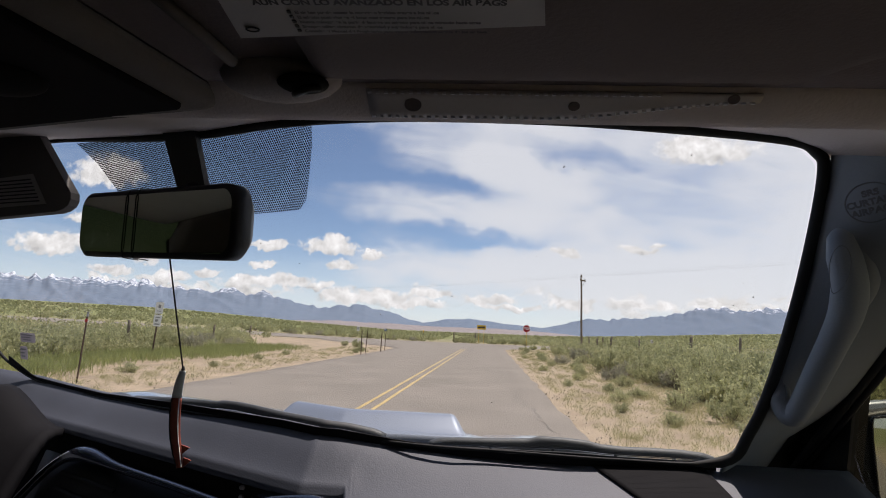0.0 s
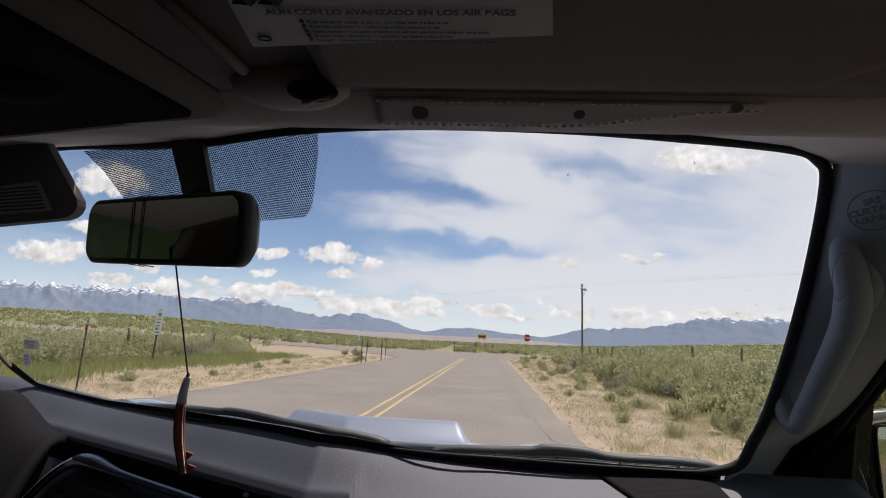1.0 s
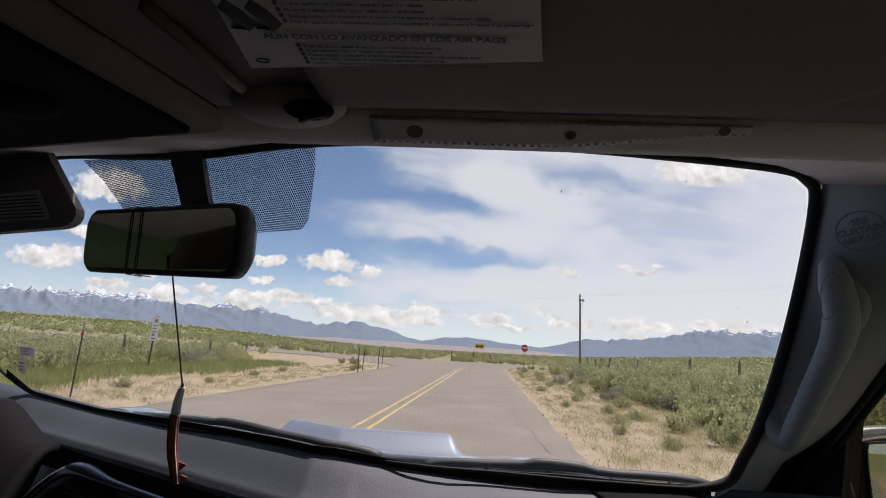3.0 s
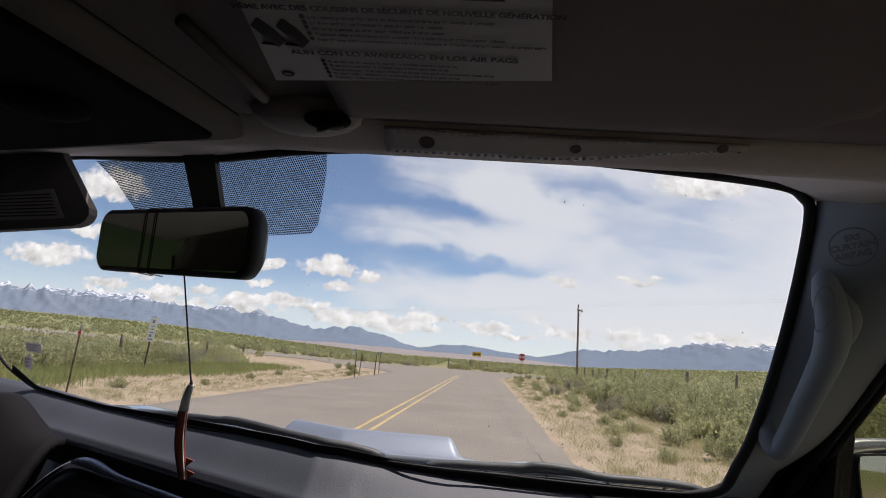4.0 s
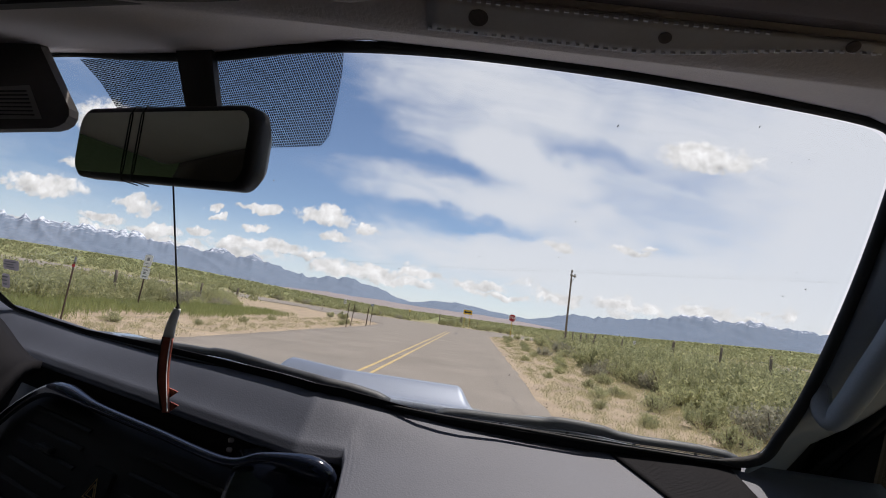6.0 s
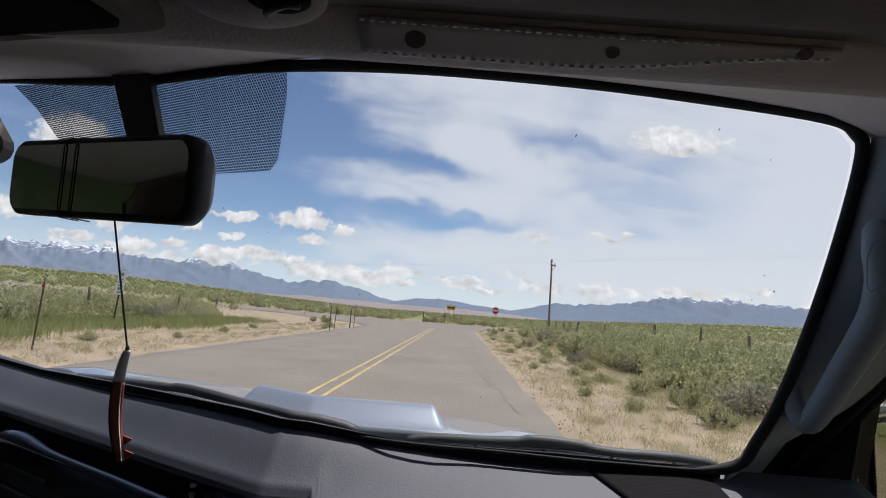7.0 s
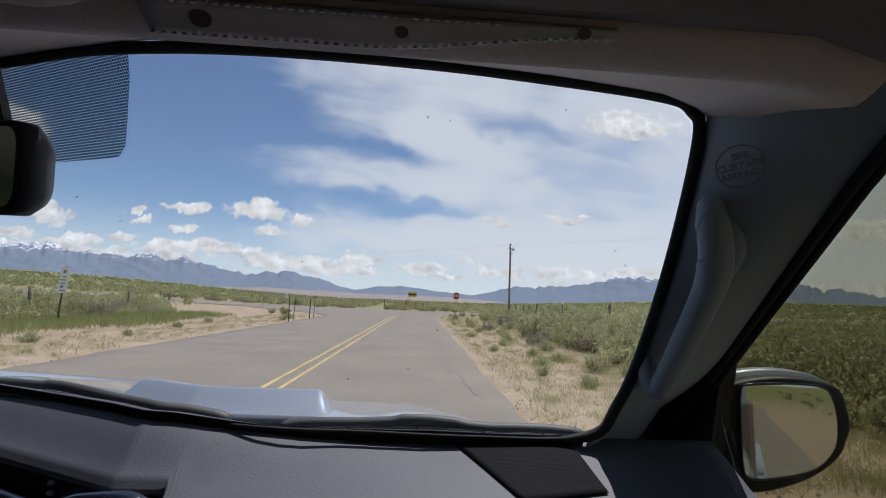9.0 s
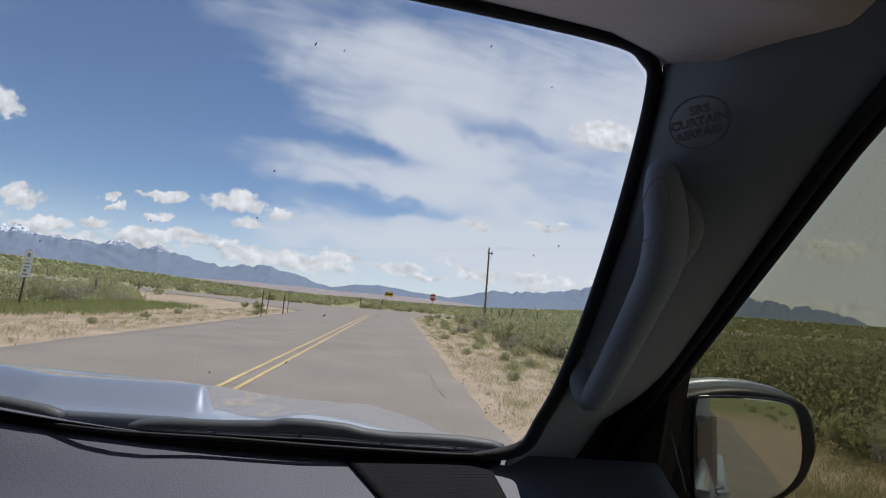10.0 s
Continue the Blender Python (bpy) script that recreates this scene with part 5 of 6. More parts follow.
board = spline([s1 - Vector((0, 0, 0.001)), Vector((0.0195, 0.905, 1.436)), Vector((0.0195, 0.904, 1.415)), Vector((0.0225, 0.902, 1.395)), Vector((0.0285, 0.899, 1.378)), Vector((0.0335, 0.897, 1.366))], 6)
nb = len(board)
half = [0.0005 + 0.0043 * math.sin(math.pi * min(1.0, 0.06 + 0.86 * i / (nb - 1))) ** 0.6 for i in range(nb)]
CUT = 9
for name, a, b, mt, words in (("tip", 0, CUT + 1, "sign_white", "pale tip of the board"), ("board", CUT, nb, "red", "slim red-brown board")):
    part(name, sheet(lambda i, v: board[i] + Vector((half[i] * (2 * v - 1), 0.0012 * (2 * v - 1) ** 2, 0)), list(range(a, b)), lin(0, 1, 7), 0.0014), mt, pend, words, smooth=True)
for side_ in (-0.96, 0.72):
    part("stringer", tube([board[i] + Vector((side_ * half[i], -0.0010, 0)) for i in range(CUT, nb - 1)], 0.0005, 5), "string" if side_ < 0 else "sign_white", pend, "thin edge stripe")
for f in (nb - 10, nb - 6):
    c = board[f] + Vector((half[f] * 0.6, 0, 0))
    part("fin", slab([c, c + Vector((0.0105, 0.0, -0.0030)), c + Vector((0.0045, 0, -0.0085))], (0, 1, 0), 0.0014), "red", pend)

# ---- right windscreen pillar with its handle ----
def edge_out(z):
    """Front edge of the side window."""
    return Vector((0.655, 0.965 - 1.14 * (z - 1.44) - (0.25 * max(0.0, z - 1.60)), z))


def pillar(u, v):
    z = 1.14 + (1.672 - 1.14) * u
    a = Vector((right_edge(z) + 0.004, screen(right_edge(z), z) - 0.002, z))
    b = edge_out(max(z, 1.40)) + Vector((0, 0, min(0.0, z - 1.40))) + Vector((-0.070, 0.050, 0)) * smooth01(1.47 - z, 0.0, 0.20)
    p = a.lerp(b, v)
    out = Vector((-0.45, -0.85, 0)).normalized()
    return p + out * (0.012 * math.sin(math.pi * v) ** 0.8) + Vector((0, 0, 0))


part("door_edge", sheet(lambda u, v: Vector(pillar(u, 1.0)).lerp(Vector((0.672, 1.06, 1.14 + 0.532 * u)), v) + Vector((0, 0.004, 0)), lin(0, 0.62, 14), lin(0, 1, 4), 0.004), "black", truck, "black door edge beside the pillar", smooth=True)
pil = part("pillar_trim", sheet(pillar, lin(0, 1, 44), lin(0, 1, 18), 0.003), "pillar", truck, "grey moulded windscreen pillar trim", smooth=True)
edge = [edge_out(z) for z in lin(1.30, 1.665, 16)]
part("door_seal", tube([p + Vector((-0.001, -0.002, 0)) for p in edge], 0.0045, 8), "rubber", pil, "black rubber door seal", smooth=True)
part("door_seal", tube([p + Vector((0.006, -0.004, -0.002)) for p in edge], 0.0035, 8), "rubber", pil, "black rubber door seal", smooth=True)
part("seam", tube([Vector(pillar(u, v)) + Vector((-0.001, -0.001, 0)) for u, v in ((0.990, 0.0), (0.983, 0.3), (0.969, 0.6), (0.951, 1.0))], 0.0012, 5), "black", pil, "dark joint line")
HP = [(0.579, 0.846, 1.592), (0.5765, 0.838, 1.573), (0.579, 0.837, 1.5475), (0.580, 0.845, 1.525), (0.577, 0.858, 1.502), (0.572, 0.872, 1.4765), (0.566, 0.882, 1.454), (0.561, 0.892, 1.438), (0.5565, 0.899, 1.445), (0.5575, 0.904, 1.460), (0.562, 0.908, 1.473)]
hp = [p + Vector((0.009, 0.004, 0)) for p in spline(HP, 6)]
nh = len(hp)
rad = [float(np.interp(i / (nh - 1), [0, 0.05, 0.12, 0.25, 0.4, 0.55, 0.68, 0.8, 0.9, 1.0], [0.004, 0.0110, 0.0142, 0.0150, 0.0130, 0.0118, 0.0105, 0.0092, 0.0085, 0.005])) for i in range(nh)]
gh = part("grab_handle", tube(hp, rad, 18, flat=0.85), "pillar", pil, "grey moulded grab handle", smooth=True)
web = [Vector((x, y, z)) for x, y, z in ((0.588, 0.850, 1.598), (0.598, 0.846, 1.582), (0.604, 0.846, 1.560), (0.602, 0.853, 1.540), (0.592, 0.866, 1.515))]
part("handle_web", tube([p + Vector((0.006, 0.006, 0)) for p in spline(web, 5)], [0.003 + 0.009 * math.sin(math.pi * i / 20) ** 0.6 for i in range(21)], 14, flat=0.8), "pillar", gh, smooth=True)
cap = [(-0.006, 0.012), (-0.001, 0.010), (0.001, 0.0), (-0.003, -0.016), (-0.009, -0.024), (-0.0115, -0.020), (-0.0115, -0.004), (-0.009, 0.006)]
part("cap_line", tube(spline([Vector((0.579 + x, 0.8255 - 0.2 * x + (0.0035 if x < -0.008 else 0.0), 1.563 + z)) for x, z in cap], 4, True), 0.0003, 5, closed=True), "pillar_mark", gh, "thin joint of a screw cap")
part("cap_line", tube(spline([Vector((0.5615 + x, 0.8975, 1.460 + z)) for x, z in ((0.000, 0.010), (0.004, 0.002), (0.004, -0.010))], 4), 0.0003, 5), "pillar_mark", gh, "thin joint of a screw cap")
c = Vector((0.5925, 0.8180, 1.608))
face = look(c, c + Vector((0.62, 0.78, -0.08))) 
ring = bmesh.new()
tube([face @ Vector((0.0158 * math.cos(t), 0.0158 * math.sin(t), 0)) for t in lin(0, 6.283 * 39 / 40, 40)], 0.0006, 5, ring, closed=True)
# emblem is trim grey; the darker tone paints the shade of its relief
emb = part("airbag_emblem", ring, "pillar_mark", pil, "moulded round airbag emblem, relief shade painted in")
for k, word in enumerate(("SRS", "CURTAIN", "AIRBAG")):
    lettering("lettering", word, 0.0070, face @ pose(0, 0.0072 - 0.0072 * k, 0.0006, 0, 0, 10), "pillar_mark", emb, 0.0003)

# ---- dashboard ----
def dash(u, v):
    """Top of the dashboard: from the foot of the glass back towards the seats; shallow above the centre panel."""
    x = u
    yb = screen(x, 1.388) + 0.012
    d = (0.062 + 0.20 * smooth01(x, 0.188, 0.214)) * v
    z = 1.385 + float(np.interp(x, [-0.38, -0.28, -0.20, -0.06, 0.03, 0.108, 0.17, 0.2245, 0.278, 0.33, 0.38, 0.52], [0.0175, 0.0135, 0.0110, 0.0138, 0.0158, 0.0168, 0.0148, 0.0076, 0.0025, -0.0003, -0.0015, 0.0018])) * (1 - smooth01(d, 0.012, 0.062)) - 0.40 * d - 0.9 * max(0.0, d - 0.17) ** 1.2
    roll = 0.006 * smooth01(v, 0.9, 1.0) * (1 - smooth01(x, 0.18, 0.2))
    return x, yb - d, z - roll


db = part("dashboard", sheet(dash, lin(-0.70, 0.14, 60)[:-1] + lin(0.14, 0.22, 24)[:-1] + lin(0.22, 0.64, 30), lin(0, 1, 30), 0.02), "dash", truck, "dusty dark grey dashboard top", smooth=True)
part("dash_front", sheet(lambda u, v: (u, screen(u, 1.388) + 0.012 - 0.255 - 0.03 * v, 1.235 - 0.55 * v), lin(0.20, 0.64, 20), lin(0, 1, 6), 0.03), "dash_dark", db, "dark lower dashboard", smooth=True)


def lower(u, v):
    """Dark face below the shallow part: a recess, near black in place of its shade, then the panel that leans towards
    the seats.
    """
    x = -0.72 + 0.915 * u
    near, z = (0.050, 1.362) if v == 0 else (0.056, 1.352 - 0.022 * min(1.0, v / 0.2))
    if v > 0.2:
        f = (v - 0.2) / 0.8
        near, z = 0.060 + 0.24 * f, 1.330 - 0.50 * f
    return x, screen(x, 1.388) + 0.012 - near, z


# near-black colour stands for the shadow in the recess
part("dash_recess", sheet(lower, lin(0, 1, 50), [0, 0.1, 0.2, 0.22, 0.3, 0.4, 0.6, 0.8, 1.0], 0.03), "black_and_shade", db, "black lower face of the dashboard, its recess blackened for shade", smooth=True)


SILL = ((-0.48, 1.430, 1.4365), (-0.38, 1.3984, 1.4030), (-0.285, 1.3944, 1.3990), (-0.20, 1.3917, 1.3968), (-0.063, 1.3948, 1.4016), (0.03, 1.3968, 1.4030), (0.108, 1.3979, 1.4041), (0.17, 1.3961, 1.4025), (0.2245, 1.3883, 1.3955),
        (0.278, 1.3827, 1.3905), (0.33, 1.3793, 1.3883), (0.4126, 1.3778, 1.3878), (0.483, 1.3795, 1.3892), (0.518, 1.3810, 1.3925))


def sill(u, v):
    """The black band along the foot of the glass, between the dashboard and the wipers."""
    x = -0.46 + 0.978 * u
    lo, hi = (float(np.interp(x, [p[0] for p in SILL], [p[k] for p in SILL])) for k in (1, 2))
    return on_screen(x, lo - 0.003 + (hi - lo + 0.003) * v, -0.002)


part("glass_edge_band", sheet(sill, lin(0, 1, 80), (0, 1), 0.001), "frit", truck, "black printed band along the foot of the glass")

# loudspeaker grille in the corner
def grille(u, v):
    x0, x1 = 0.403 + 0.05 * v, 0.506 + 0.015 * v
    p = Vector(dash(x0 + (x1 - x0) * u, 0.02 + 0.26 * v * (1 - 0.15 * u)))
    return p + Vector((0, 0, 0.0012))


gr = part("speaker_grille", sheet(grille, lin(0, 1, 16), lin(0, 1, 12), -0.0008), "frit", db, "dark ribbed loudspeaker grille", smooth=True)
for k in range(44):
    v = 0.02 + 0.96 * k / 43
    part("rib", tube([Vector(grille(u, v)) + Vector((0, 0, 0.0005)) for u in (0.02, 0.5, 0.98)], 0.00042, 4), "frit", gr)

# centre panel: glossy frame, vents, hazard switch
def panel(x, z, near):
    """A place on the centre panel, which leans towards the seats below its rim."""
    return Vector((x, screen(x, 1.388) + 0.012 - near - 0.48 * max(0.0, 1.330 - z), z))


frame_pts = spline([panel(-0.272, 1.245, 0.075), panel(-0.215, 1.312, 0.075), panel(-0.160, 1.338, 0.074), panel(-0.085, 1.337, 0.074), panel(0.0, 1.336, 0.074), panel(0.09, 1.335, 0.074), panel(0.130, 1.349, 0.074), panel(0.172, 1.350, 0.074), panel(0.186, 1.338, 0.075), panel(0.172, 1.295, 0.078)], 6)
nf = len(frame_pts)
cs = part("centre_panel", tube(frame_pts, [0.0052 + 0.0065 * math.exp(-((i / nf - 0.24) / 0.06) ** 2) + 0.006 * math.exp(-((i / nf - 0.76) / 0.07) ** 2) for i in range(nf)], 10, flat=0.75), "gloss", truck, "glossy black centre panel with vents and a hazard switch", smooth=True)
def corner_face(u, v):
    """Broad glossy end of the panel, rounded over at its top."""
    return panel(0.098 + 0.084 * u, 1.352 - 0.008 * (1 - smooth01(u, 0.0, 0.3)) - 0.13 * v, 0.060 + 0.016 * math.sin(min(1.0, v * 5) * math.pi / 2))


part("panel_corner", sheet(corner_face, lin(0, 1, 16), lin(0, 1, 20), 0.012), "gloss", cs, "broad glossy corner of the panel", smooth=True)
part("vent_panel", sheet(lambda u, v: panel(-0.245 + 0.42 * u, 1.328 - 0.15 * v, 0.066), lin(0, 1, 20), lin(0, 1, 8), 0.02), "dash_dark", cs, "dark vent panel", smooth=True)
for k in range(5):
    for x0, x1 in ((-0.19, -0.085), (-0.01, 0.15)):
        part("vent_slat", tube([panel(x, 1.314 - 0.016 * k, 0.070) for x in lin(x0, x1, 6)], 0.0026, 6, flat=0.4), "black", cs)
part("panel_rail", tube([panel(x, 1.235 - 0.02 * (x + 0.2), 0.070) for x in lin(-0.27, 0.16, 12)], 0.0035, 8), "gloss", cs, "glossy lower rail", smooth=True)
hz = part("hazard_switch", slab([panel(-0.045 + a, 1.277 + b, 0.072) for a, b in rounded(0.034, 0.03, 0.004, 4)], (0.4, 1, 0), 0.006), "black", cs, "black hazard light switch with a triangle")
for s in (0.0105, 0.0062):
    part("triangle", tube([panel(-0.045 + s * math.cos(radians(a)) * 0.95, 1.275 + s * math.sin(radians(a)), 0.0735) for a in (90, 210, 330)], 0.0006, 4, closed=True), "line", hz)
part("slider", box(panel(-0.135, 1.288, 0.074), (0.03, 0.008, 0.006), 0.002, 2, pose(0, 0, 0, 0, 0, -29)), "black", cs)
kn = part("knob", tube([panel(-0.300, 1.190, 0.06), panel(-0.298, 1.190, 0.09), panel(-0.298, 1.190, 0.094)], [0.017, 0.016, 0.012], 20), "black", cs, "round black knob with a chrome ring", smooth=True)
part("knob_ring", tube([panel(-0.299 + 0.0172 * math.cos(t), 1.190 + 0.0172 * math.sin(t), 0.080) for t in lin(0, 6.1, 24)], 0.0014, 6, closed=True), "chrome", kn)
for k in (0, 1):
    part("sensor", box(panel(0.085, 1.347 - 0.008 * k, 0.058), (0.005, 0.003, 0.004), 0.001, 1), "paper", db)

# instrument hood in front of the driver, near black to stand for shadow
ih = part("instrument_hood", sheet(lambda u, v: (-0.62 + 0.405 * u, 1.075 + 0.10 * (1 - u) - 0.17 * v, 1.410 - 0.052 * smooth01(u, 0.74, 1.0) - 0.02 * (1 - u) - 0.16 * smooth01(v, 0.1, 1.0)), lin(0, 1, 40), lin(0, 1, 14), 0.012), "frit", truck, "hood over the instruments, near black in place of a visor shadow", smooth=True)
face_i = part("instrument_face", sheet(lambda u, v: (-0.62 + 0.355 * u, 1.035 + 0.10 * (1 - u) - 0.13 * v, 1.34 - 0.02 * (1 - u) - 0.14 * v), lin(0, 1, 8), lin(0, 1, 4), 0.01), "black_and_shade", ih, "black instrument face")
for cx in (-0.565, -0.455):
    part("dial", tube([(cx + 0.042 * math.cos(t), screen(cx, 1.388) - 0.118 - 0.55 * 0.042 * math.cos(t), 1.315 + 0.042 * math.sin(t)) for t in lin(0, 6.1, 24)], 0.0014, 5, closed=True), "steel", face_i, "thin grey dial ring")
    for k in range(11):
        t = radians(220 - 26 * k)
        part("dial_mark", box((cx + 0.035 * math.cos(t), screen(cx, 1.388) - 0.118 - 0.55 * 0.035 * math.cos(t), 1.315 + 0.035 * math.sin(t)), (0.002, 0.002, 0.004)), "paper", face_i)

# ---- door with side window and mirror ----
door = part("door_trim", sheet(lambda u, v: (0.690 - 0.02 * v, 1.10 - 1.2 * u, 1.20 - 0.6 * v), lin(0, 1, 12), lin(0, 1, 8), 0.04), "dash_dark", truck, "dark door trim below the side window", smooth=True)
part("sail_panel", slab([(0.664, 0.960, 1.455), (0.664, 1.01, 1.25), (0.664, 1.10, 1.20), (0.664, 1.06, 1.40), (0.664, 0.99, 1.462)], (1, 0, 0), 0.015), "black", door, "black corner panel of the window")
wz = lin(1.40, 1.66, 10)
outline = [edge_out(z) + Vector((0.012, 0.045, 0)) for z in wz] + [Vector((0.667, y, 1.70)) for y in (0.55, 0.40)] + [Vector((0.667, 0.40, 1.18)), Vector((0.667, 1.02, 1.18))]
sw = part("side_window", slab(outline, (1, 0, 0), 0.004), "glass_tint", door, "dark tinted side window")
sw.visible_shadow = False
# unseen rear pane added dark to keep light off the roof lining
rq = part("rear_side_window", box((0.667, -0.46, 1.45), (0.004, 1.72, 0.54)), "glass_rear", truck, "unseen dark pane behind the front door, added to dim the cabin")
rq.visible_shadow = False

SM = Vector((0.748, 1.045, 1.382))
sm_m = Matrix.Translation(SM) @ pose(0, 0, 0, -2, 0, -11)
FRAME = spline([Vector((x, 0, z)) for x, z in ((-0.052, 0.014), (-0.038, 0.036), (-0.005, 0.049), (0.037, 0.054), (0.078, 0.049), (0.092, 0.038), (0.098, 0.008), (0.094, -0.010), (0.083, -0.031), (0.055, -0.053), (0.015, -0.069), (-0.02, -0.073), (-0.05, -0.06))], 5, True)
GLASS = spline([Vector((x, 0, z)) for x, z in ((-0.017, 0.036), (-0.008, 0.044), (0.032, 0.047), (0.066, 0.046), (0.077, 0.036), (0.081, 0.006), (0.076, -0.020), (0.055, -0.042), (0.014, -0.055), (-0.008, -0.057), (-0.016, -0.048), (-0.0175, -0.010))], 5, True)


def mirror_ring(line, y, s=1.0, dx=0.0, dz=0.0):
    """An outline of the side mirror, drawn in about its middle and set back by y."""
    return [sm_m @ Vector((0.022 + (p.x - 0.022) * s + dx, y, -0.008 + (p.z + 0.008) * s + dz)) for p in line]


bm = shell([mirror_ring(FRAME, -0.012, 0.93), mirror_ring(FRAME, -0.009, 0.98), mirror_ring(FRAME, 0.0), mirror_ring(FRAME, 0.02), mirror_ring(FRAME, 0.06, 0.8)])
smo = part("side_mirror", bm, "black", truck, "black-framed side mirror with a silver cover", smooth=True)
bm = shell([mirror_ring(FRAME, 0.010, 1.02, -0.002, 0.0025), mirror_ring(FRAME, 0.03, 1.05, -0.003, 0.0035), mirror_ring(FRAME, 0.06, 1.0, -0.003, 0.003), mirror_ring(FRAME, 0.095, 0.7)])
part("mirror_cover", bm, "paint", smo, "silver mirror cover", smooth=True)
rimline = [p + Vector((0, 0, 0)) for p in mirror_ring(GLASS, -0.0150, 0.98)]
part("glass_rim", tube(rimline, 0.0016, 6, closed=True), "gloss", smo, "dark glossy rim round the glass", smooth=True)
tilt = pose(0, 0, 0, 0, 0, -5.6) @ pose(0, 0, 0, -1.9, 0, 0)
bm = shell([[sm_m @ tilt @ Vector((0.030 + (p.x - 0.030) * 0.95, y, -0.005 + (p.z + 0.005) * 0.96)) for p in GLASS] for y in (-0.0150, -0.0130)])
part("mirror_glass", bm, "side_mirror", smo, "clear mirror glass")
part("mirror_foot", tube([SM + Vector((-0.07, 0.03, -0.05)), Vector((0.68, 1.07, 1.30))], [0.03, 0.035], 10), "black", smo, smooth=True)

# ---- outer body: bonnet, wings, doors, bed, wheels ----
def bonnet_at(x, y):
    """Height of the bonnet: nearly level by the glass, creased at its shoulder and falling to the front and the sides."""
    d = max(0.0, y - screen(x, 1.39) - 0.05)
    off = abs(x - 0.08)
    z = 1.391 - 0.07 * d - 0.11 * max(0.0, d - 0.06) - 0.35 * max(0.0, off - 0.29) ** 1.35 - 0.9 * max(0.0, off - 0.5) ** 1.5
    return z - 0.005 * smooth01(off, 0.20, 0.23) * (1 - smooth01(off, 0.25, 0.28))


def bonnet(u, v):
    x = -0.82 + 1.64 * u
    y0 = screen(x, 1.39) + 0.05
    y = y0 + (2.48 - y0) * v ** 1.7
    return x, y, bonnet_at(x, y)


bon = part("bonnet", sheet(bonnet, lin(0, 1, 120), lin(0, 1, 40), -0.012), "paint", truck, "silver-blue bonnet with an air scoop", smooth=True)


def scoop(u, v):
    """A flat raised panel with short steep flanks, narrower towards the front."""
    mid, half = 0.176, 0.125 - 0.030 * v
    x = mid + half * (2 * u - 1)
    y = 0.990 + 0.125 * v + 0.55 * max(0.0, 0.15 - x) * 0.8
    s = smooth01(u, 0.0, 0.07) * (1 - smooth01(u, 0.93, 1.0)) * smooth01(v, 0.0, 0.45) * (1 - smooth01(v, 0.9, 1.0))
    return x, y, bonnet_at(x, y) - 0.002 + 0.021 * s


sc = part("bonnet_scoop", sheet(scoop, lin(0, 1, 70), lin(0, 1, 40), -0.006), "paint", bon, "raised air scoop", smooth=True)
def cowl(u, v):
    """Black cover under the wipers, rising a little where they bow up."""
    x = -0.70 + 1.32 * u
    top = float(np.interp(x, [-0.24, -0.18, -0.025, 0.064, 0.133, 0.175, 0.225, 0.302, 0.385, 0.494, 0.54], [1.380, 1.383, 1.388, 1.392, 1.389, 1.384, 1.378, 1.380, 1.382, 1.378, 1.376]))
    return x, screen(x, 1.37) + 0.035 + 0.09 * v, top - 0.12 * v


part("cowl", sheet(cowl, lin(0, 1, 80), lin(0, 1, 6), -0.03), "black", truck, "black plastic cowl under the wipers", smooth=True)
WIPERS = ([(-0.1518, 1.3946, 1.3923), (-0.083, 1.4003, 1.3946), (-0.0316, 1.4036, 1.3954), (0.0016, 1.4054, 1.3957), (0.0089, 1.4076, 1.3960), (0.0328, 1.4086, 1.3966), (0.0579, 1.4079, 1.3962), (0.0971, 1.4060, 1.3963), (0.1403, 1.4052, 1.3962), (0.1758, 1.4026, 1.3935), (0.2012, 1.3982, 1.3903), (0.2114, 1.3937, 1.3892)],
          [(0.2544, 1.3888, 1.3871), (0.2627, 1.3926, 1.3864), (0.282, 1.3942, 1.3864), (0.3204, 1.3952, 1.3863), (0.3529, 1.3970, 1.3860), (0.3593, 1.3994, 1.3858), (0.3717, 1.3997, 1.3859), (0.3852, 1.3994, 1.3861), (0.4067, 1.3978, 1.3857), (0.4175, 1.3951, 1.3858), (0.4389, 1.3936, 1.3853), (0.4653, 1.3940, 1.3852), (0.4916, 1.3938, 1.3851), (0.5153, 1.3919, 1.3854), (0.5244, 1.3891, 1.3859)])
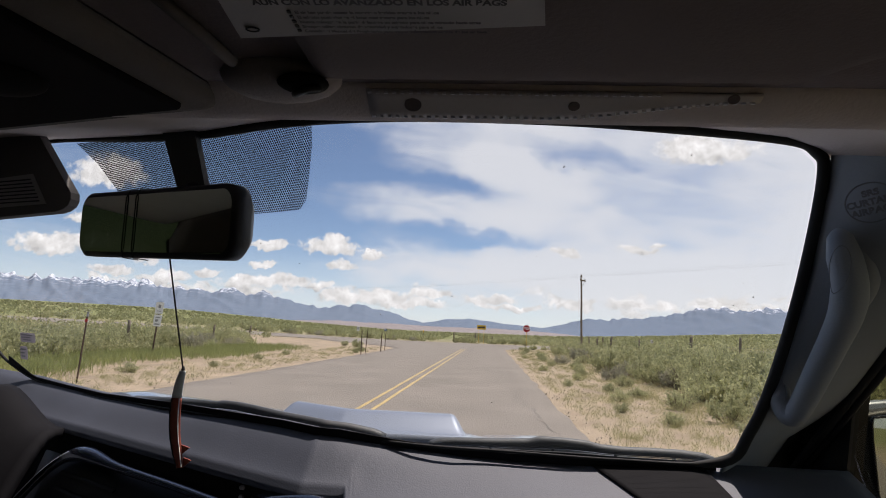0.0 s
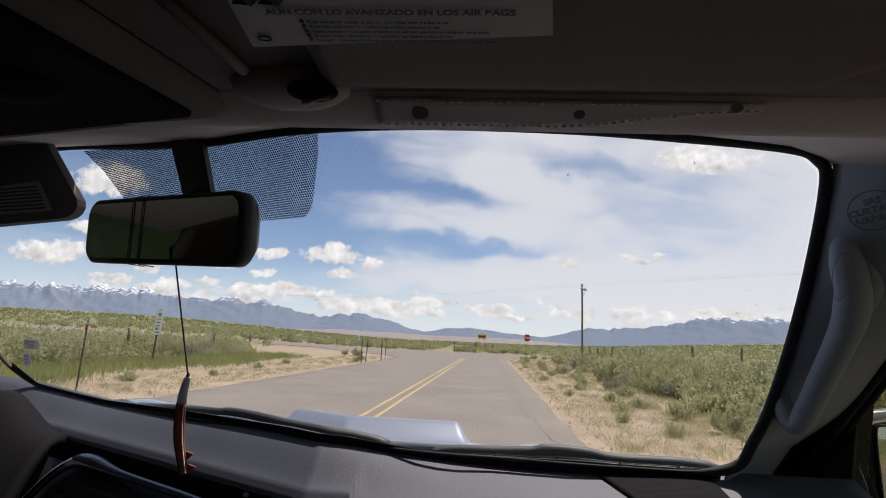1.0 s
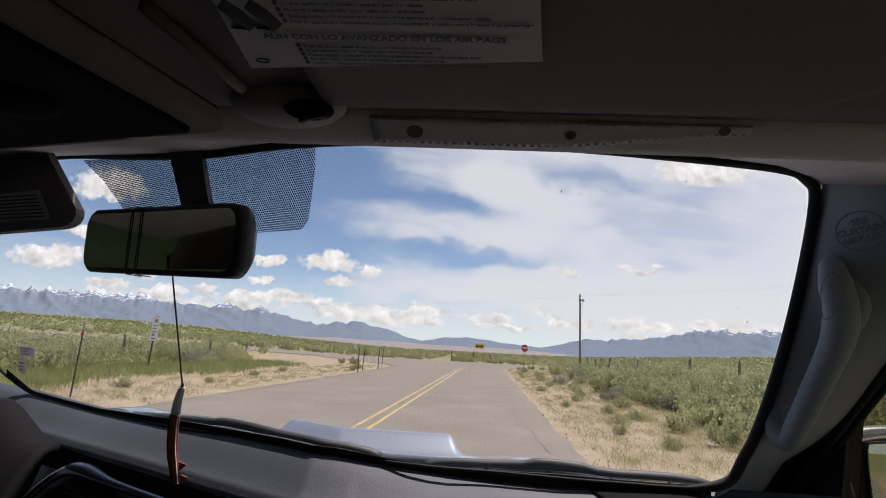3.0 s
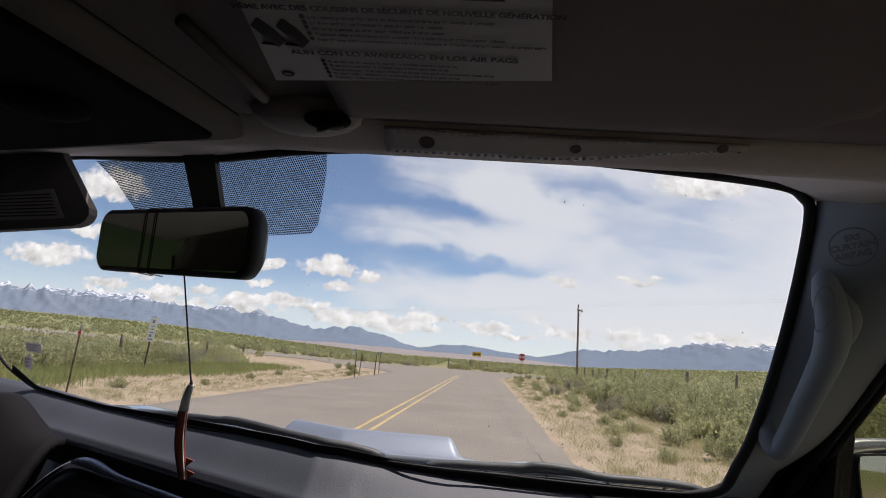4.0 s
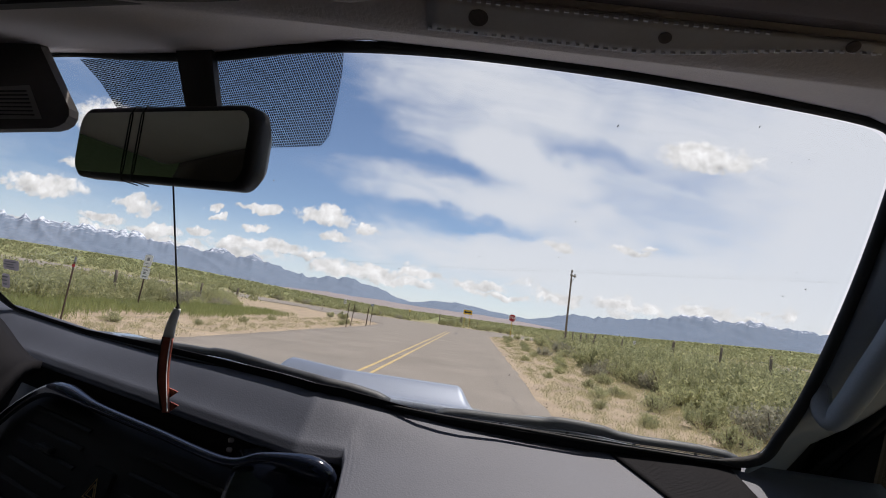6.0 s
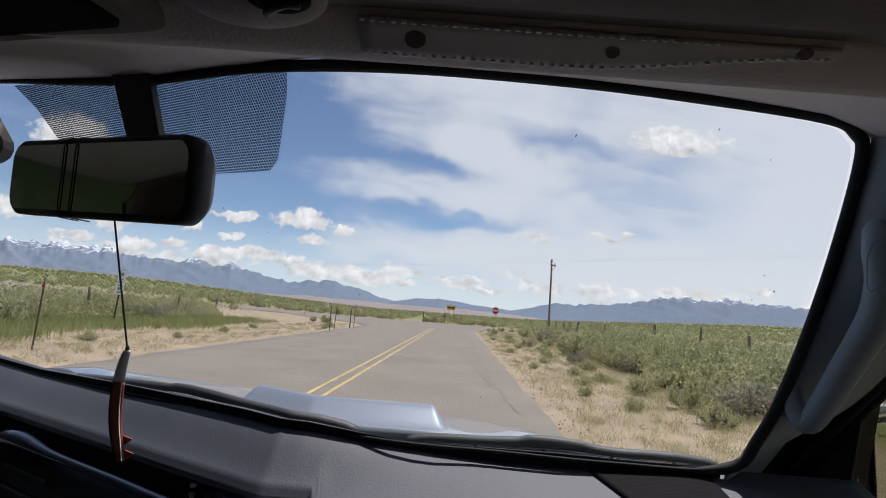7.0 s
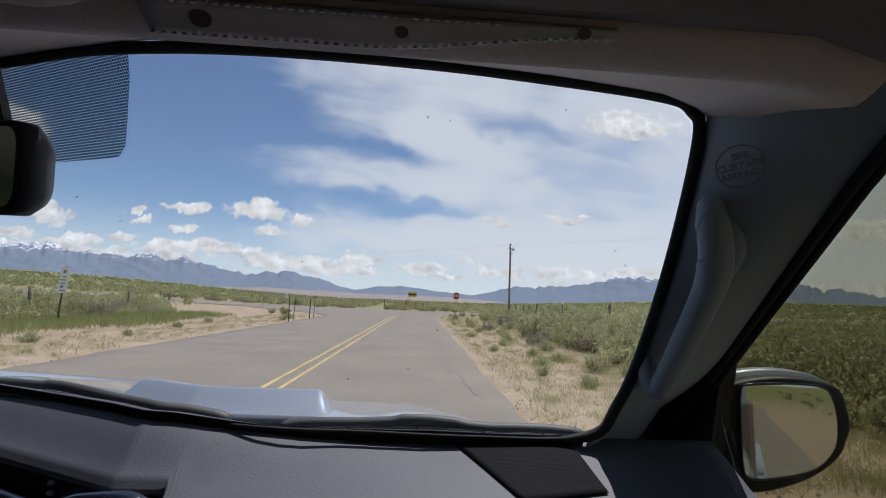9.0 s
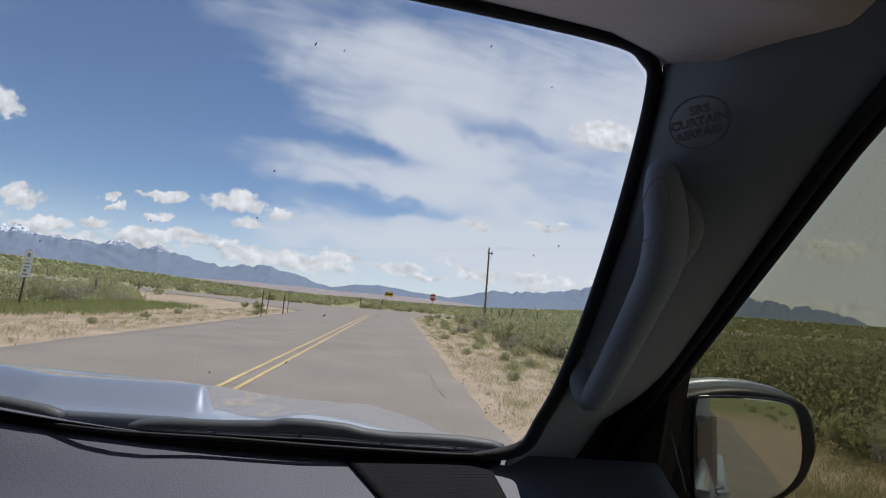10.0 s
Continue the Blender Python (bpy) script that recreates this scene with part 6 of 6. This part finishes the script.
for outline in WIPERS:
    xs_, tops, feet = ([p[k] for p in outline] for k in range(3))

    def arm(u, v):
        """Hollow grey arm, rounded over its top edge."""
        x = xs_[0] + (xs_[-1] - xs_[0]) * u
        lo, hi = float(np.interp(x, xs_, feet)), float(np.interp(x, xs_, tops))
        lo += 0.42 * (hi - lo)
        return on_screen(x, lo + (hi - lo) * math.sin(v * math.pi / 2), -0.026 + 0.006 * math.cos(v * math.pi / 2))

    def at(f, share, near):
        x = xs_[0] + (xs_[-1] - xs_[0]) * f
        lo, hi = float(np.interp(x, xs_, feet)), float(np.interp(x, xs_, tops))
        return on_screen(x, lo + (hi - lo) * share, near)

    w = part("wiper", sheet(arm, lin(0, 1, 60), lin(0, 1, 6), 0.0018), "wiper", truck, "dark grey wiper resting at the foot of the glass", smooth=True)
    part("wiper_blade", sheet(lambda u, v: at(u, 0.40 * v - 0.25, -0.022), lin(0.02, 0.985, 60), (0, 1), 0.002), "rubber", w, "black rubber blade")
    part("wiper_rail", tube([at(f, 0.30, -0.0195) for f in lin(0.04, 0.97, 40)], 0.0005, 5), "steel", w, "thin bright steel rail")
    part("wiper_rail", tube([at(f, 0.12, -0.0195) for f in lin(0.06, 0.97, 40)], 0.0004, 5), "wiper", w, "thin dull rail")
    for f in (0.22, 0.44, 0.66, 0.86):
        part("wiper_clip", box(at(f, 0.28, -0.0185), (0.0030, 0.002, 0.0022), 0.0006, 1), "wiper", w)
    for f in (0.24, 0.78):
        part("joint", tube([at(f, 0.45, -0.0195), at(f + 0.003, 0.95, -0.0245)], 0.0004, 4), "black", w)

part("body_side", sheet(lambda u, v: (0.700 + 0.06 * math.sin(math.pi * v) ** 0.7, 1.05 - 2.3 * u, 1.20 - 0.68 * v), lin(0, 1, 30), lin(0, 1, 12), -0.03), "paint", truck, "silver door side", smooth=True)
part("body_side", sheet(lambda u, v: (-0.80 - 0.03 * math.sin(math.pi * v), 1.35 - 3.7 * u, 1.40 - 0.85 * v), lin(0, 1, 30), lin(0, 1, 12), 0.03), "paint", truck, "silver door side", smooth=True)
for y in (0.02, -0.95):
    h = part("door_handle", tube(spline([(0.745, y - 0.07, 1.10), (0.775, y - 0.05, 1.105), (0.777, y + 0.03, 1.105), (0.748, y + 0.06, 1.10)], 5), 0.011, 8), "paint", truck, "silver door handle", smooth=True)
part("wing", sheet(lambda u, v: (0.80 + 0.06 * math.sin(math.pi * u), 1.05 + 1.40 * u, 1.10 - 0.22 * u - 0.40 * v), lin(0, 1, 20), lin(0, 1, 8), -0.03), "paint", truck, "silver front wing", smooth=True)
part("wing", sheet(lambda u, v: (-0.80 - 0.06 * math.sin(math.pi * u), 1.05 + 1.40 * u, 1.10 - 0.22 * u - 0.40 * v), lin(0, 1, 20), lin(0, 1, 8), 0.03), "paint", truck, "silver front wing", smooth=True)
part("front_grille", box((0, 2.46, 0.68), (1.5, 0.06, 0.4), 0.03, 3), "black", truck, "black front grille")
part("roof_skin", sheet(lambda u, v: (-0.74 + 1.46 * u, 0.86 - 2.2 * v + 0.45 * max(0, -(-0.74 + 1.46 * u)) * (1 - v), 1.775 - 0.05 * abs(2 * u - 1) ** 3), lin(0, 1, 20), lin(0, 1, 10), 0.02), "paint", truck, "silver roof skin", smooth=True)
part("cabin_floor", box((0, 0.2, 0.52), (1.56, 3.0, 0.06), 0.01, 1), "seat", truck)
part("rear_wall", box((0, -1.32, 0.95), (1.5, 0.06, 0.9), 0.02, 1), "headliner", truck)
rw = part("rear_window", box((0, -1.32, 1.52), (1.2, 0.006, 0.26), 0.0), "glass_rear", truck, "dark tinted rear window")
rw.visible_shadow = False
for s in (-1, 1):
    part("rear_pillar", box((s * 0.66, -1.32, 1.52), (0.12, 0.08, 0.28), 0.02, 2), "headliner", truck)
    part("side_pillar", box((s * 0.70, -0.42, 1.53), (0.06, 0.10, 0.32), 0.02, 2), "pillar", truck)
part("driver_pillar", tube([on_screen(-0.60, 1.36) + Vector((0, -0.01, 0)), on_screen(-0.60, 1.55) + Vector((-0.01, -0.01, 0)), on_screen(-0.60, 1.74) + Vector((-0.02, -0.01, 0))], 0.038, 10), "pillar", truck, "grey driver's side pillar", smooth=True)
# out of view; tinted this dark to keep bright sky out of the mirror
lw = part("side_window", box((-0.70, -0.08, 1.54), (0.006, 2.5, 0.40)), "glass_rear", truck, "dark tinted side window")
lw.visible_shadow = False
for x in (-0.36, 0.36):
    st = part("seat_back", box((x, -0.42, 1.02), (0.50, 0.14, 0.66), 0.05, 3, pose(0, 0, 0, -12, 0, 0)), "seat", truck, "dark cloth seat back", smooth=True)
    part("headrest", box((x, -0.50, 1.42), (0.26, 0.09, 0.16), 0.04, 3), "seat", st, smooth=True)
    part("seat_base", box((x, -0.05, 0.72), (0.50, 0.50, 0.16), 0.05, 3), "seat", st, smooth=True)
part("truck_bed", box((0, -2.2, 0.80), (1.6, 1.7, 0.60), 0.05, 2), "paint", truck, "silver truck bed")
for x in (-0.76, 0.76):
    for y in (1.85, -1.95):
        w = part("wheel", tube([(x - 0.11, y, 0.37), (x - 0.10, y, 0.37), (x + 0.10, y, 0.37), (x + 0.11, y, 0.37)], [0.33, 0.375, 0.375, 0.33], 28), "rubber", truck, "black tyre", smooth=True)
        part("rim", tube([(x + (0.112 if x > 0 else -0.112), y, 0.37), (x + (0.12 if x > 0 else -0.12), y, 0.37)], [0.24, 0.20], 20), "steel", w)
